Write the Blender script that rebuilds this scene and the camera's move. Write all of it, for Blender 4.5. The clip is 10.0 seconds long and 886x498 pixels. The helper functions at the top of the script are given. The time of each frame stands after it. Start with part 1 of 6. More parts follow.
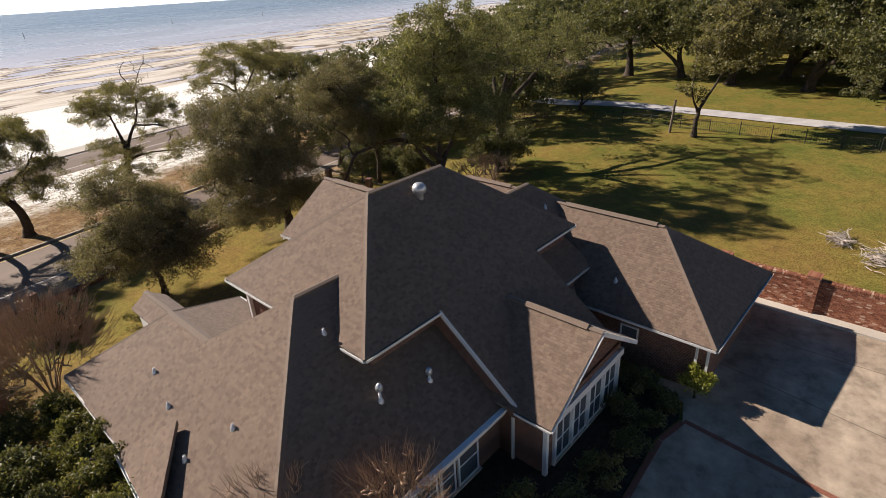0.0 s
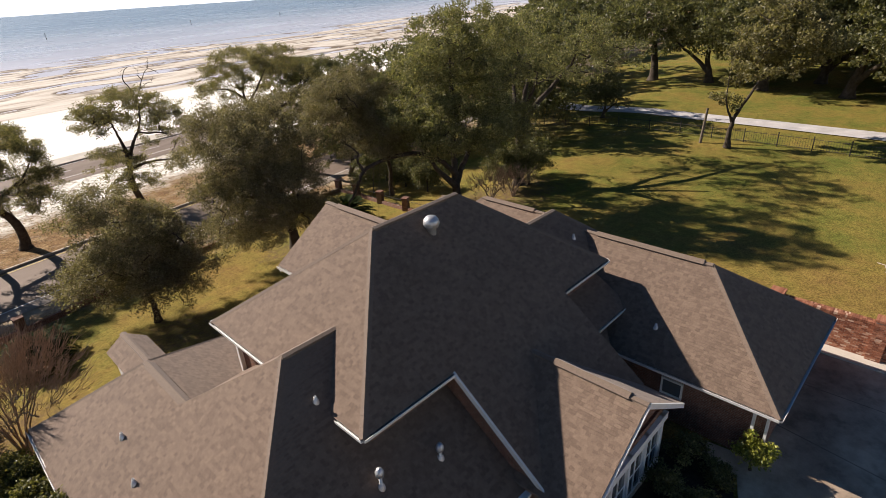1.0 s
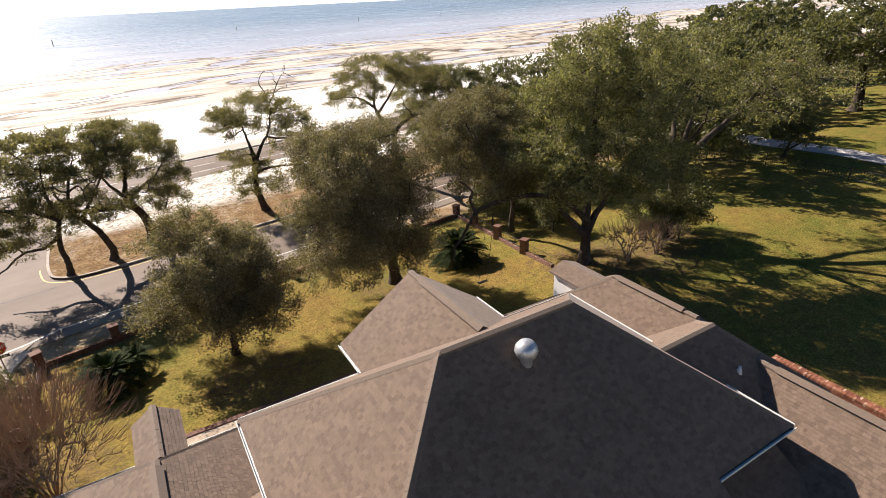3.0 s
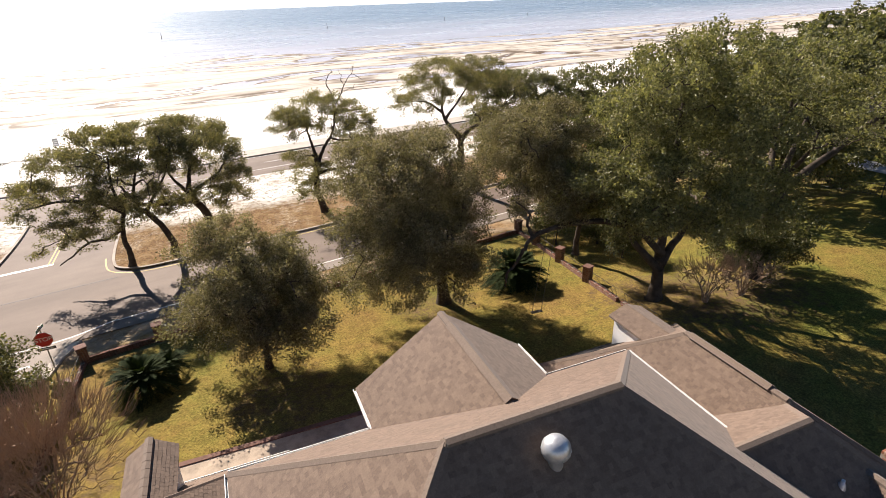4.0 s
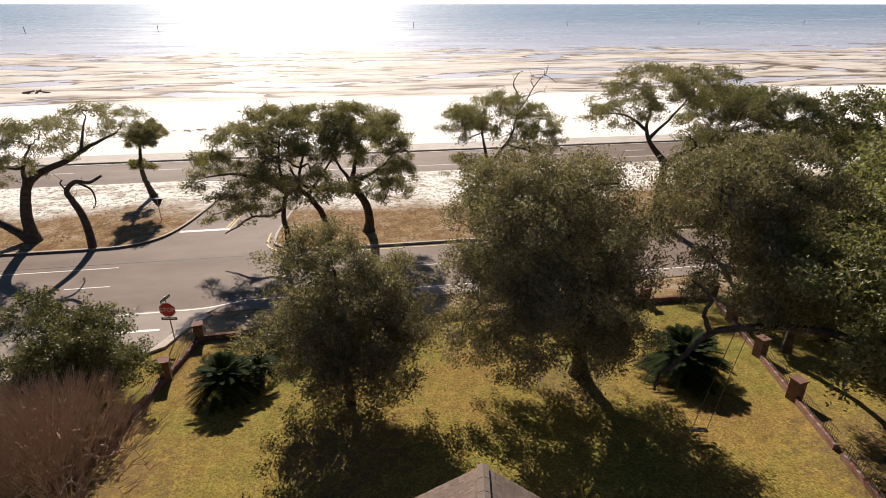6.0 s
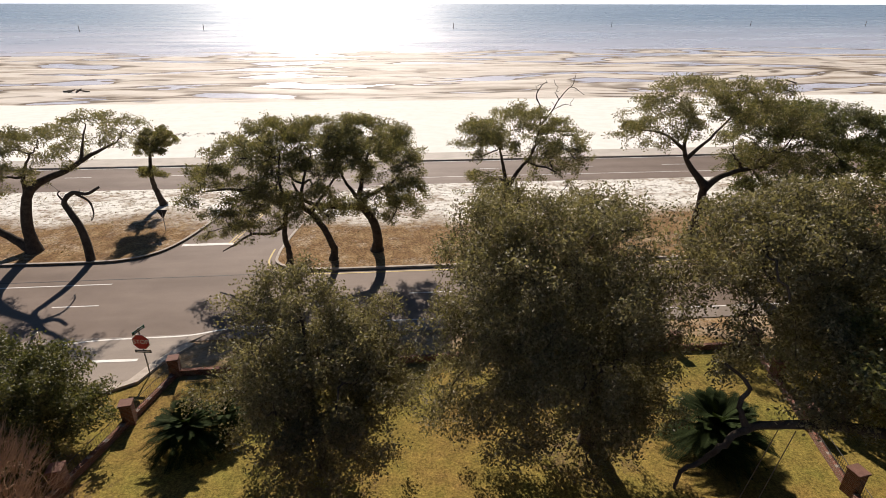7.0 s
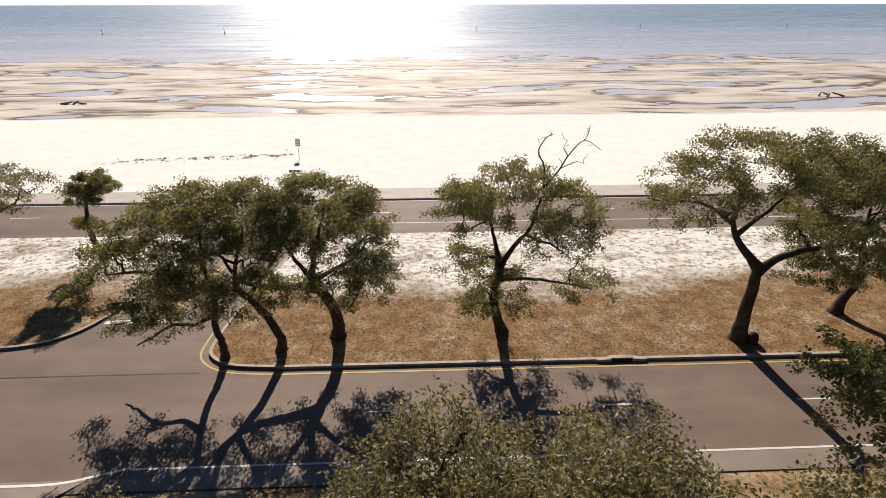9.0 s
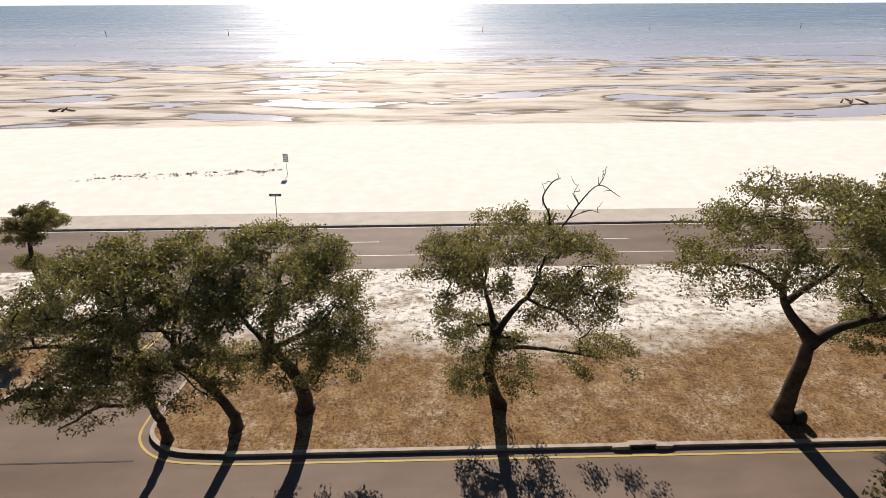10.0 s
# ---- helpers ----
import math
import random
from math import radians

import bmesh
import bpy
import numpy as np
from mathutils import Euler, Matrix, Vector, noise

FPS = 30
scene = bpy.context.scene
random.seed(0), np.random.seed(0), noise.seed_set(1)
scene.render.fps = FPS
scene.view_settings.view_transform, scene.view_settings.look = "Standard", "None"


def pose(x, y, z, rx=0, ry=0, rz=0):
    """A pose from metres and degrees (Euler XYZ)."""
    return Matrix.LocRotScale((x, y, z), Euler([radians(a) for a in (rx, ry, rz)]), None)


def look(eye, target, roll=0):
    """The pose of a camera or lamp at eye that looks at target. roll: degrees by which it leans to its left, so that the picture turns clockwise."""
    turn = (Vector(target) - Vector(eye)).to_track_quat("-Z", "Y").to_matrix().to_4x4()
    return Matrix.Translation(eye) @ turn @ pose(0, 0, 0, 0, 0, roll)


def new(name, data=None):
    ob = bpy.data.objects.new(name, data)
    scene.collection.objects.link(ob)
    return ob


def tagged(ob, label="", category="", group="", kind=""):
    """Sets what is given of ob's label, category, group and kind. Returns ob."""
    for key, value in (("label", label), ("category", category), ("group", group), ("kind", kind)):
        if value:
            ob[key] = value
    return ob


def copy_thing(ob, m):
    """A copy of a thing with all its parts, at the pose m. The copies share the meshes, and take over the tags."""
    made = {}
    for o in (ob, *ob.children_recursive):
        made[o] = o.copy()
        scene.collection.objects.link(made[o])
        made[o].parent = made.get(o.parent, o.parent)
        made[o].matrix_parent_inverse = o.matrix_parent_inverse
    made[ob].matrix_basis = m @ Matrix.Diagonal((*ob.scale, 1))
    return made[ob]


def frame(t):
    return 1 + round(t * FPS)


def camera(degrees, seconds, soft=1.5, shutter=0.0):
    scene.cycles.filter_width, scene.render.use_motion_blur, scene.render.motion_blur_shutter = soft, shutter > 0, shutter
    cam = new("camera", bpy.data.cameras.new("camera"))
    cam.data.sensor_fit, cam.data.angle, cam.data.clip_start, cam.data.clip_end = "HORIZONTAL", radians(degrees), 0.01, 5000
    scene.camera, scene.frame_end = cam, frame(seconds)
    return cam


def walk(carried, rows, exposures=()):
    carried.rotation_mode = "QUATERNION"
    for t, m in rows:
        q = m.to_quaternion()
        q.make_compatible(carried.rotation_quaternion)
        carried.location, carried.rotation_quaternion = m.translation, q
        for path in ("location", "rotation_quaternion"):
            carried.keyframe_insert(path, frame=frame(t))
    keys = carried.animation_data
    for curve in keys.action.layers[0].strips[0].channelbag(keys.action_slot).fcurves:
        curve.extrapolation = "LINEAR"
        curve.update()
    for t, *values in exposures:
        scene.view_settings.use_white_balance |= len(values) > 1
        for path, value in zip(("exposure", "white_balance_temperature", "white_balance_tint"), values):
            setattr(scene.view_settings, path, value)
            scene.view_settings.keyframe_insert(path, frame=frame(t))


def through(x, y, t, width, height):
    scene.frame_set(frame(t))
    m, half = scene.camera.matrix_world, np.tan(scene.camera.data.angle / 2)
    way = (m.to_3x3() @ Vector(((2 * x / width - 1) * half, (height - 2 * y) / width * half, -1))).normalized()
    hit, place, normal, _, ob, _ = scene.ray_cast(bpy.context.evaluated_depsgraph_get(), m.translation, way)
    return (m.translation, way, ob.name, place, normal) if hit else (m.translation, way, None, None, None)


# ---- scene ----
cam = camera(78.4, 10.0, 0.65)
PATH = [
    (0, (0.945, 1.812, 18.697), (2.447, 2.802, 17.822), -3.6),
    (0.5, (2.355, 2.644, 18.681), (3.855, 3.64, 17.809), -3.8),
    (1, (3.828, 3.643, 18.791), (5.301, 4.677, 17.92), -3.7),
    (1.5, (5.345, 4.581, 18.906), (6.751, 5.709, 18.041), -3.5),
    (2, (6.832, 5.417, 19.061), (8.162, 6.641, 18.205), -3.2),
    (2.5, (8.335, 6.234, 19.292), (9.583, 7.545, 18.441), -3.0),
    (4, (12.492, 8.624, 19.328), (13.451, 10.168, 18.494), -2.0),
    (4.5, (13.958, 9.604, 19.07), (14.767, 11.232, 18.236), -1.7),
    (5, (15.441, 10.803, 18.826), (16.075, 12.509, 17.995), -1.2),
    (5.5, (16.913, 12.12, 18.739), (17.344, 13.889, 17.912), -0.4),
    (7, (20.792, 17.273, 19.072), (20.95, 19.086, 18.242), 0.1),
    (7.5, (21.79, 19.594, 19.445), (21.911, 21.411, 18.618), 0.1),
    (8, (22.709, 22.116, 19.866), (22.818, 23.933, 19.039), -0.0),
    (8.5, (23.728, 24.876, 20.168), (23.817, 26.695, 19.342), -0.1),
    (9, (24.65, 27.86, 20.57), (24.725, 29.678, 19.741), -0.1),
    (9.5, (25.47, 31.059, 20.907), (25.525, 32.877, 20.075), -0.2),
    (10, (26.077, 34.383, 21.219), (26.127, 36.202, 20.388), -0.2),
]
walk(cam, [(t, look(eye, target, roll)) for t, eye, target, roll in PATH], [(0.0, 0.68, 6500, 17), (2.5, 1.0, 6500, 17), (4.0, 1.08, 6500, 17), (5.5, 0.79, 6500, 17), (7.5, 0.46, 6500, 17), (10.0, 0.48, 6500, 17)])

# ---- world and sun ----
SUN_EL, SUN_AZ = 32.5, -6.0          # degrees up, degrees from +y towards +x
world = bpy.data.worlds.new("world")
scene.world = world
world.use_nodes = True
wn = world.node_tree
sky = wn.nodes.new("ShaderNodeTexSky")
sky.sky_type, sky.sun_disc = "NISHITA", False
sky.sun_elevation, sky.sun_rotation = radians(SUN_EL), radians(SUN_AZ)
sky.altitude, sky.air_density, sky.dust_density, sky.ozone_density = 900.0, 1.0, 0.3, 1.5
haze = wn.nodes.new("ShaderNodeHueSaturation")
haze.inputs["Saturation"].default_value = 1.3
wn.links.new(sky.outputs[0], haze.inputs["Color"])
# pale sea haze low over the horizon
ray = wn.nodes.new("ShaderNodeTexCoord")
cut = wn.nodes.new("ShaderNodeSeparateXYZ")
low = wn.nodes.new("ShaderNodeMapRange")
low.inputs[1].default_value, low.inputs[2].default_value = 1.0, 0.0
steep = wn.nodes.new("ShaderNodeMath")
steep.operation = "POWER"
steep.inputs[1].default_value = 11.0
veil = wn.nodes.new("ShaderNodeMix")
veil.data_type = "RGBA"
veil.inputs[7].default_value = (24.0, 25.5, 27.0, 1)
wn.links.new(ray.outputs["Generated"], cut.inputs[0])
wn.links.new(cut.outputs[2], low.inputs[0])
wn.links.new(low.outputs[0], steep.inputs[0])
wn.links.new(steep.outputs[0], veil.inputs[0])
wn.links.new(haze.outputs[0], veil.inputs[6])
wn.links.new(veil.outputs[2], wn.nodes["Background"].inputs[0])
wn.nodes["Background"].inputs[1].default_value = 0.036
sun_data = bpy.data.lights.new("sun", "SUN")
sun_data.energy, sun_data.angle, sun_data.color = 5.0, radians(0.5), (1.0, 0.92, 0.79)
sun = new("sun", sun_data)
az, el = radians(SUN_AZ), radians(SUN_EL)
SUN_DIR = Vector((math.sin(az) * math.cos(el), math.cos(az) * math.cos(el), math.sin(el)))
sun.matrix_world = look(SUN_DIR * 80, (0, 0, 0))


# ---- materials ----
class Nodes:
    """A material under construction: a short way to add nodes and links."""

    def __init__(self, name):
        self.mat = bpy.data.materials.new(name)
        self.mat.use_nodes = True
        self.tree = self.mat.node_tree
        self.bsdf = self.tree.nodes["Principled BSDF"]
        self.geo = self.tree.nodes.new("ShaderNodeNewGeometry")

    def node(self, kind, **props):
        n = self.tree.nodes.new(kind)
        for k, v in props.items():
            n.inputs[k].default_value = v
        return n

    def link(self, a, b):
        self.tree.links.new(a, b)

    def noise(self, scale, detail=4.0, stretch=None, rough=0.55, coord=None):
        n = self.node("ShaderNodeTexNoise", Scale=scale, Detail=detail, Roughness=rough)
        src = coord or self.geo.outputs["Position"]
        if stretch:
            m = self.node("ShaderNodeVectorMath")
            m.operation = "MULTIPLY"
            m.inputs[1].default_value = stretch
            self.link(src, m.inputs[0])
            src = m.outputs[0]
        self.link(src, n.inputs["Vector"])
        return n.outputs["Fac"]

    def ramp(self, fac, stops):
        r = self.tree.nodes.new("ShaderNodeValToRGB")
        els = r.color_ramp.elements
        while len(els) < len(stops):
            els.new(0.5)
        for e, (p, c) in zip(els, stops):
            e.position, e.color = p, (c, c, c, 1) if isinstance(c, (int, float)) else (*c, 1)
        self.link(fac, r.inputs[0])
        return r.outputs[0]

    def mix(self, fac, a, b, how="MIX"):
        m = self.tree.nodes.new("ShaderNodeMix")
        m.data_type, m.blend_type = "RGBA", how
        for slot, val in ((0, fac), (6, a), (7, b)):
            sock = m.inputs[slot]
            if isinstance(val, (int, float)):
                sock.default_value = val if slot == 0 else (val, val, val, 1)
            elif isinstance(val, tuple):
                sock.default_value = (*val, 1)
            else:
                self.link(val, sock)
        return m.outputs[2]

    def math(self, how, a, b=0.0, clamp=False):
        m = self.tree.nodes.new("ShaderNodeMath")
        m.operation, m.use_clamp = how, clamp
        for sock, val in zip(m.inputs, (a, b)):
            if isinstance(val, (int, float)):
                sock.default_value = val
            else:
                self.link(val, sock)
        return m.outputs[0]

    def step(self, value, lo, hi):
        """0 below lo, 1 above hi."""
        m = self.tree.nodes.new("ShaderNodeMapRange")
        m.inputs[1].default_value, m.inputs[2].default_value = lo, hi
        self.link(value, m.inputs[0])
        return m.outputs[0]

    def xyz(self):
        n = self.tree.nodes.new("ShaderNodeSeparateXYZ")
        self.link(self.geo.outputs["Position"], n.inputs[0])
        return n.outputs

    def bump(self, height, strength, distance):
        b = self.node("ShaderNodeBump", Strength=strength, Distance=distance)
        self.link(height, b.inputs["Height"])
        self.link(b.outputs[0], self.bsdf.inputs["Normal"])

    def done(self, color=None, rough=0.8, metal=0.0, spec=0.5):
        if color is not None:
            if isinstance(color, tuple):
                self.bsdf.inputs["Base Color"].default_value = (*color, 1)
            else:
                self.link(color, self.bsdf.inputs["Base Color"])
        if isinstance(rough, (int, float)):
            self.bsdf.inputs["Roughness"].default_value = rough
        else:
            self.link(rough, self.bsdf.inputs["Roughness"])
        self.bsdf.inputs["Metallic"].default_value = metal
        self.bsdf.inputs["Specular IOR Level"].default_value = spec
        return self.mat


def plain(name, a, b, scale=3.0, rough=0.7, bump=0.0, fine=40.0, metal=0.0, spec=0.4):
    """A surface whose colour wanders between a and b, at a coarse and a fine scale."""
    m = Nodes(name)
    coarse, grain = m.noise(scale), m.noise(fine, 3.0)
    fac = m.math("ADD", m.math("MULTIPLY", coarse, 0.65), m.math("MULTIPLY", grain, 0.35))
    col = m.ramp(fac, [(0.35, a), (0.65, b)])
    if bump:
        m.bump(grain, bump, 0.01)
    return m.done(col, rough, metal, spec)


def make_shingle(name, dark, light, single=False):
    m = Nodes(name)
    rnd = m.tree.nodes.new("ShaderNodeObjectInfo").outputs["Random"] if single else m.geo.outputs["Random Per Island"]
    col = m.ramp(rnd, [(0.0, dark), (0.45, tuple(0.5 * (p + q) for p, q in zip(dark, light))), (1.0, light)])
    grit = m.noise(55.0, 3.0)
    blot = m.noise(0.35, 4.0)
    mid = m.noise(15.0, 4.0, rough=0.75)
    col = m.mix(0.45, col, m.ramp(mid, [(0.35, 0.7), (0.65, 1.3)]), "MULTIPLY")
    col = m.mix(0.5, col, m.ramp(grit, [(0.3, 0.6), (0.7, 1.35)]), "MULTIPLY")
    col = m.mix(0.15, col, m.ramp(blot, [(0.35, 0.7), (0.65, 1.25)]), "MULTIPLY")
    m.bump(grit, 0.2, 0.003)
    m.bsdf.inputs["Sheen Weight"].default_value = 0.12
    m.bsdf.inputs["Sheen Roughness"].default_value = 0.6
    return m.done(col, 0.9, spec=0.25)


def make_leaf(name, stops, gloss=0.45, through=0.3, spec=0.3):
    m = Nodes(name)
    rnd = m.geo.outputs["Random Per Island"]
    col = m.ramp(rnd, stops)
    patch = m.noise(0.55, 3.0)
    col = m.mix(0.55, col, m.ramp(patch, [(0.35, 0.6), (0.65, 1.5)]), "MULTIPLY")
    mat = m.done(col, gloss, spec=spec)
    out = m.tree.nodes["Material Output"]
    tr = m.tree.nodes.new("ShaderNodeBsdfTranslucent")
    mx = m.tree.nodes.new("ShaderNodeMixShader")
    mx.inputs[0].default_value = through
    bright = m.mix(1.0, col, (1.28, 1.32, 0.76), "MULTIPLY")
    m.link(bright, tr.inputs[0])
    m.link(m.bsdf.outputs[0], mx.inputs[1])
    m.link(tr.outputs[0], mx.inputs[2])
    m.link(mx.outputs[0], out.inputs[0])
    return mat


def make_ground():
    """Lawn, dry verge, speckled median sand, white beach and dark wet flats, in bands along the shore."""
    m = Nodes("ground_cover")
    x, y, z = m.xyz()
    wob = m.noise(0.12, 5.0)
    fine = m.noise(1.6, 6.0, rough=0.7)
    grain = m.noise(14.0, 4.0, rough=0.7)
    yy = m.math("ADD", y, m.math("ADD", m.math("MULTIPLY", m.math("SUBTRACT", wob, 0.5), 9.0), m.math("MULTIPLY", m.math("SUBTRACT", fine, 0.5), 5.0)))
    lawn = m.ramp(m.math("ADD", m.noise(0.19, 6.0, rough=0.72), m.math("MULTIPLY", m.step(x, 36.0, 52.0), 0.11)), [(0.3, (0.215, 0.132, 0.046)), (0.45, (0.21, 0.148, 0.04)), (0.58, (0.185, 0.152, 0.036)), (0.74, (0.115, 0.128, 0.026))])
    lawn = m.mix(0.75, lawn, m.ramp(fine, [(0.32, 0.7), (0.68, 1.25)]), "MULTIPLY")
    lawn = m.mix(0.8, lawn, m.ramp(grain, [(0.3, 0.45), (0.7, 1.5)]), "MULTIPLY")
    lawn = m.mix(0.75, lawn, m.ramp(m.noise(8.0, 5.0, rough=0.8), [(0.36, 0.4), (0.5, 1.0), (0.64, 1.6)]), "MULTIPLY")
    litter = m.ramp(grain, [(0.35, (0.075, 0.05, 0.03)), (0.65, (0.19, 0.125, 0.07))])
    # leaf litter under the trees; the three western rounds only brown the lawn
    for cx, cy, r in ((39.6, 26.0, 4.6), (17.2, 31.6, 2.6), (45.5, 23.5, 3.2), (28.5, 35.0, 2.4), (5.0, 20.0, 6.0), (5.5, 30.0, 5.0), (2.0, 34.5, 4.5), (42.0, 24.5, 4.0), (70.0, 34.0, 6.0)):
        away = m.math("SQRT", m.math("ADD", m.math("POWER", m.math("SUBTRACT", x, cx), 2.0), m.math("POWER", m.math("SUBTRACT", y, cy), 2.0)))
        spot = m.step(m.math("ADD", m.math("DIVIDE", away, r), m.math("MULTIPLY", m.math("SUBTRACT", fine, 0.5), 2.6)), 1.05, 0.75)
        lawn = m.mix(m.math("MULTIPLY", spot, m.ramp(m.noise(3.0, 5.0, rough=0.75), [(0.45, 0.15), (0.6, 0.85)])), lawn, litter)
    dry = m.ramp(m.noise(0.7, 5.0, rough=0.7), [(0.35, (0.16, 0.094, 0.046)), (0.52, (0.225, 0.14, 0.066)), (0.68, (0.3, 0.21, 0.11))])
    sandy = m.math("MULTIPLY", m.ramp(m.noise(0.28, 6.0, rough=0.72), [(0.5, 0.0), (0.66, 0.75)]), m.ramp(m.noise(3.4, 5.0, rough=0.75), [(0.45, 0.0), (0.58, 1.0)]))
    dry = m.mix(sandy, dry, (0.5, 0.43, 0.33))
    dry = m.mix(0.85, dry, m.ramp(m.noise(6.0, 5.0, rough=0.75), [(0.36, 0.35), (0.5, 1.0), (0.64, 1.6)]), "MULTIPLY")
    white = m.ramp(m.noise(0.5, 4.0), [(0.3, (0.77, 0.745, 0.665)), (0.7, (0.85, 0.828, 0.76))])
    tuft = m.ramp(m.noise(1.9, 7.0, (0.9, 1.1, 1.0), rough=0.82), [(0.51, 0.0), (0.6, 1.0)])
    speck = m.mix(tuft, white, (0.165, 0.125, 0.065))
    speck = m.mix(m.math("MULTIPLY", m.ramp(m.noise(0.33, 6.0, (0.6, 1.0, 1.0), rough=0.75), [(0.5, 0.0), (0.6, 0.85)]), m.ramp(fine, [(0.4, 0.35), (0.6, 1.0)])), speck, dry)
    leafy = m.mix(m.ramp(m.noise(0.4, 5.0, rough=0.7), [(0.42, 0.0), (0.62, 1.0)]), dry, (0.3, 0.24, 0.165))
    wet = m.ramp(m.noise(0.075, 7.0, (0.5, 2.0, 1.0), rough=0.65), [(0.32, (0.27, 0.21, 0.15)), (0.43, (0.48, 0.415, 0.335)), (0.52, (0.63, 0.57, 0.485)), (0.65, (0.7, 0.645, 0.56))])
    col = m.mix(m.step(yy, 41.5, 44.5), lawn, leafy)
    col = m.mix(m.step(y, 50.0, 50.1), col, dry)
    west = m.math("SUBTRACT", m.math("MULTIPLY", m.step(x, 9.0, 4.0), 2.5), m.math("MULTIPLY", m.step(x, 43.0, 54.0), -2.5))
    col = m.mix(m.step(m.math("SUBTRACT", yy, west), 63.5, 67.5), col, speck)
    col = m.mix(m.step(y, 80.0, 80.1), col, white)
    drywet = m.step(m.math("ADD", y, m.math("MULTIPLY", m.math("SUBTRACT", wob, 0.5), 6.0)), WET0 - 0.8, WET0 + 0.8)
    high = m.math("ADD", z, m.math("MULTIPLY", m.math("SUBTRACT", fine, 0.5), 0.02))
    wet = m.mix(m.ramp(m.step(high, SEA, SEA + 0.1), [(0.0, 0.0), (0.3, 0.15), (0.75, 1.0)]), (0.13, 0.095, 0.06), wet)
    col = m.mix(drywet, col, wet)
    rough = m.math("SUBTRACT", 0.95, m.math("MULTIPLY", drywet, 0.25))
    m.bump(m.math("ADD", grain, fine), 0.6, 0.05)
    return m.done(col, rough, spec=0.06)


def make_asphalt(name, a, b, patchy=1.0):
    m = Nodes(name)
    grit = m.noise(60.0, 3.0)
    lane = m.noise(0.1, 4.0, (0.25, 3.0, 1.0))
    stain = m.noise(0.45, 5.0, (0.6, 1.0, 1.0))
    fac = m.math("ADD", m.math("MULTIPLY", lane, 0.55), m.math("MULTIPLY", stain, 0.45))
    col = m.ramp(fac, [(0.36, a), (0.64, b)])
    if patchy > 1.0:
        col = m.mix(0.75, col, m.ramp(m.noise(1.1, 6.0, rough=0.7), [(0.34, 0.5), (0.5, 1.0), (0.66, 1.35)]), "MULTIPLY")
    col = m.mix(0.4, col, m.ramp(grit, [(0.3, 0.6), (0.7, 1.35)]), "MULTIPLY")
    m.bump(grit, 0.3, 0.004)
    return m.done(col, 0.75, spec=0.2)


def make_brick(name):
    """Brick face with recessed joints, for walls far from the eye."""
    m = Nodes(name)
    tc = m.tree.nodes.new("ShaderNodeTexCoord")
    sep = m.tree.nodes.new("ShaderNodeSeparateXYZ")
    m.link(tc.outputs["Object"], sep.inputs[0])
    com = m.tree.nodes.new("ShaderNodeCombineXYZ")
    m.link(m.math("ADD", sep.outputs[0], sep.outputs[1]), com.inputs[0])
    m.link(sep.outputs[2], com.inputs[1])
    b = m.node("ShaderNodeTexBrick", Scale=1.0)
    b.inputs["Color1"].default_value = (0.13, 0.055, 0.036, 1)
    b.inputs["Color2"].default_value = (0.21, 0.09, 0.056, 1)
    b.inputs["Mortar"].default_value = (0.25, 0.21, 0.17, 1)
    b.inputs["Mortar Size"].default_value = 0.008
    b.inputs["Brick Width"].default_value = 0.22
    b.inputs["Row Height"].default_value = 0.075
    m.link(com.outputs[0], b.inputs["Vector"])
    col = m.mix(0.6, b.outputs["Color"], m.ramp(m.noise(6.0), [(0.3, 0.55), (0.7, 1.4)]), "MULTIPLY")
    m.bump(b.outputs["Fac"], -0.5, 0.006)
    return m.done(col, 0.88, spec=0.3)


def make_water():
    m = Nodes("sea_water")
    big = m.noise(0.05, 3.0, (0.25, 1.0, 1.0))
    ripple = m.noise(0.9, 6.0, (0.8, 1.1, 1.0), rough=0.7)
    x, y, z = m.xyz()
    offshore = m.math("ADD", m.step(y, 190.0, 900.0), m.math("MULTIPLY", m.math("SUBTRACT", m.noise(0.012, 5.0, (0.2, 1.6, 1.0)), 0.5), 0.55))
    # turbid shallows paler; lilac sky reflection near the shore put into the base colour
    tint = m.ramp(offshore, [(0.0, (0.52, 0.505, 0.55)), (0.25, (0.38, 0.395, 0.44)), (0.6, (0.215, 0.27, 0.325)), (1.0, (0.15, 0.215, 0.28))])
    m.bump(m.math("ADD", m.math("MULTIPLY", big, 2.0), ripple), 0.35, 0.35)
    m.bsdf.inputs["IOR"].default_value = 1.33
    gust = m.ramp(m.noise(0.03, 5.0, (0.35, 1.2, 1.0), rough=0.65), [(0.35, 0.22), (0.65, 0.38)])
    return m.done(tint, gust, spec=0.5)


WET0, SEA = 146.0, -2.0
SHINGLE = make_shingle("roof_shingle", (0.136, 0.093, 0.066), (0.199, 0.139, 0.099))
SHINGLE_PIECE = make_shingle("single_shingle", (0.136, 0.093, 0.066), (0.199, 0.139, 0.099), True)
CAP = make_shingle("ridge_shingle", (0.15, 0.11, 0.082), (0.18, 0.133, 0.1))
WHITE = plain("white_paint", (0.7, 0.69, 0.66), (0.82, 0.81, 0.78), 2.0, 0.5)
BRICK = make_brick("red_brick")
COPING = plain("brick_coping", (0.12, 0.058, 0.04), (0.21, 0.105, 0.075), 4.0, 0.85, 0.4)
ASPHALT = make_asphalt("highway_asphalt", (0.14, 0.102, 0.077), (0.212, 0.161, 0.125))
STREET = make_asphalt("street_concrete", (0.19, 0.155, 0.124), (0.29, 0.243, 0.197))
CONCRETE = make_asphalt("weathered_concrete", (0.24, 0.18, 0.13), (0.46, 0.37, 0.275), 2.0)
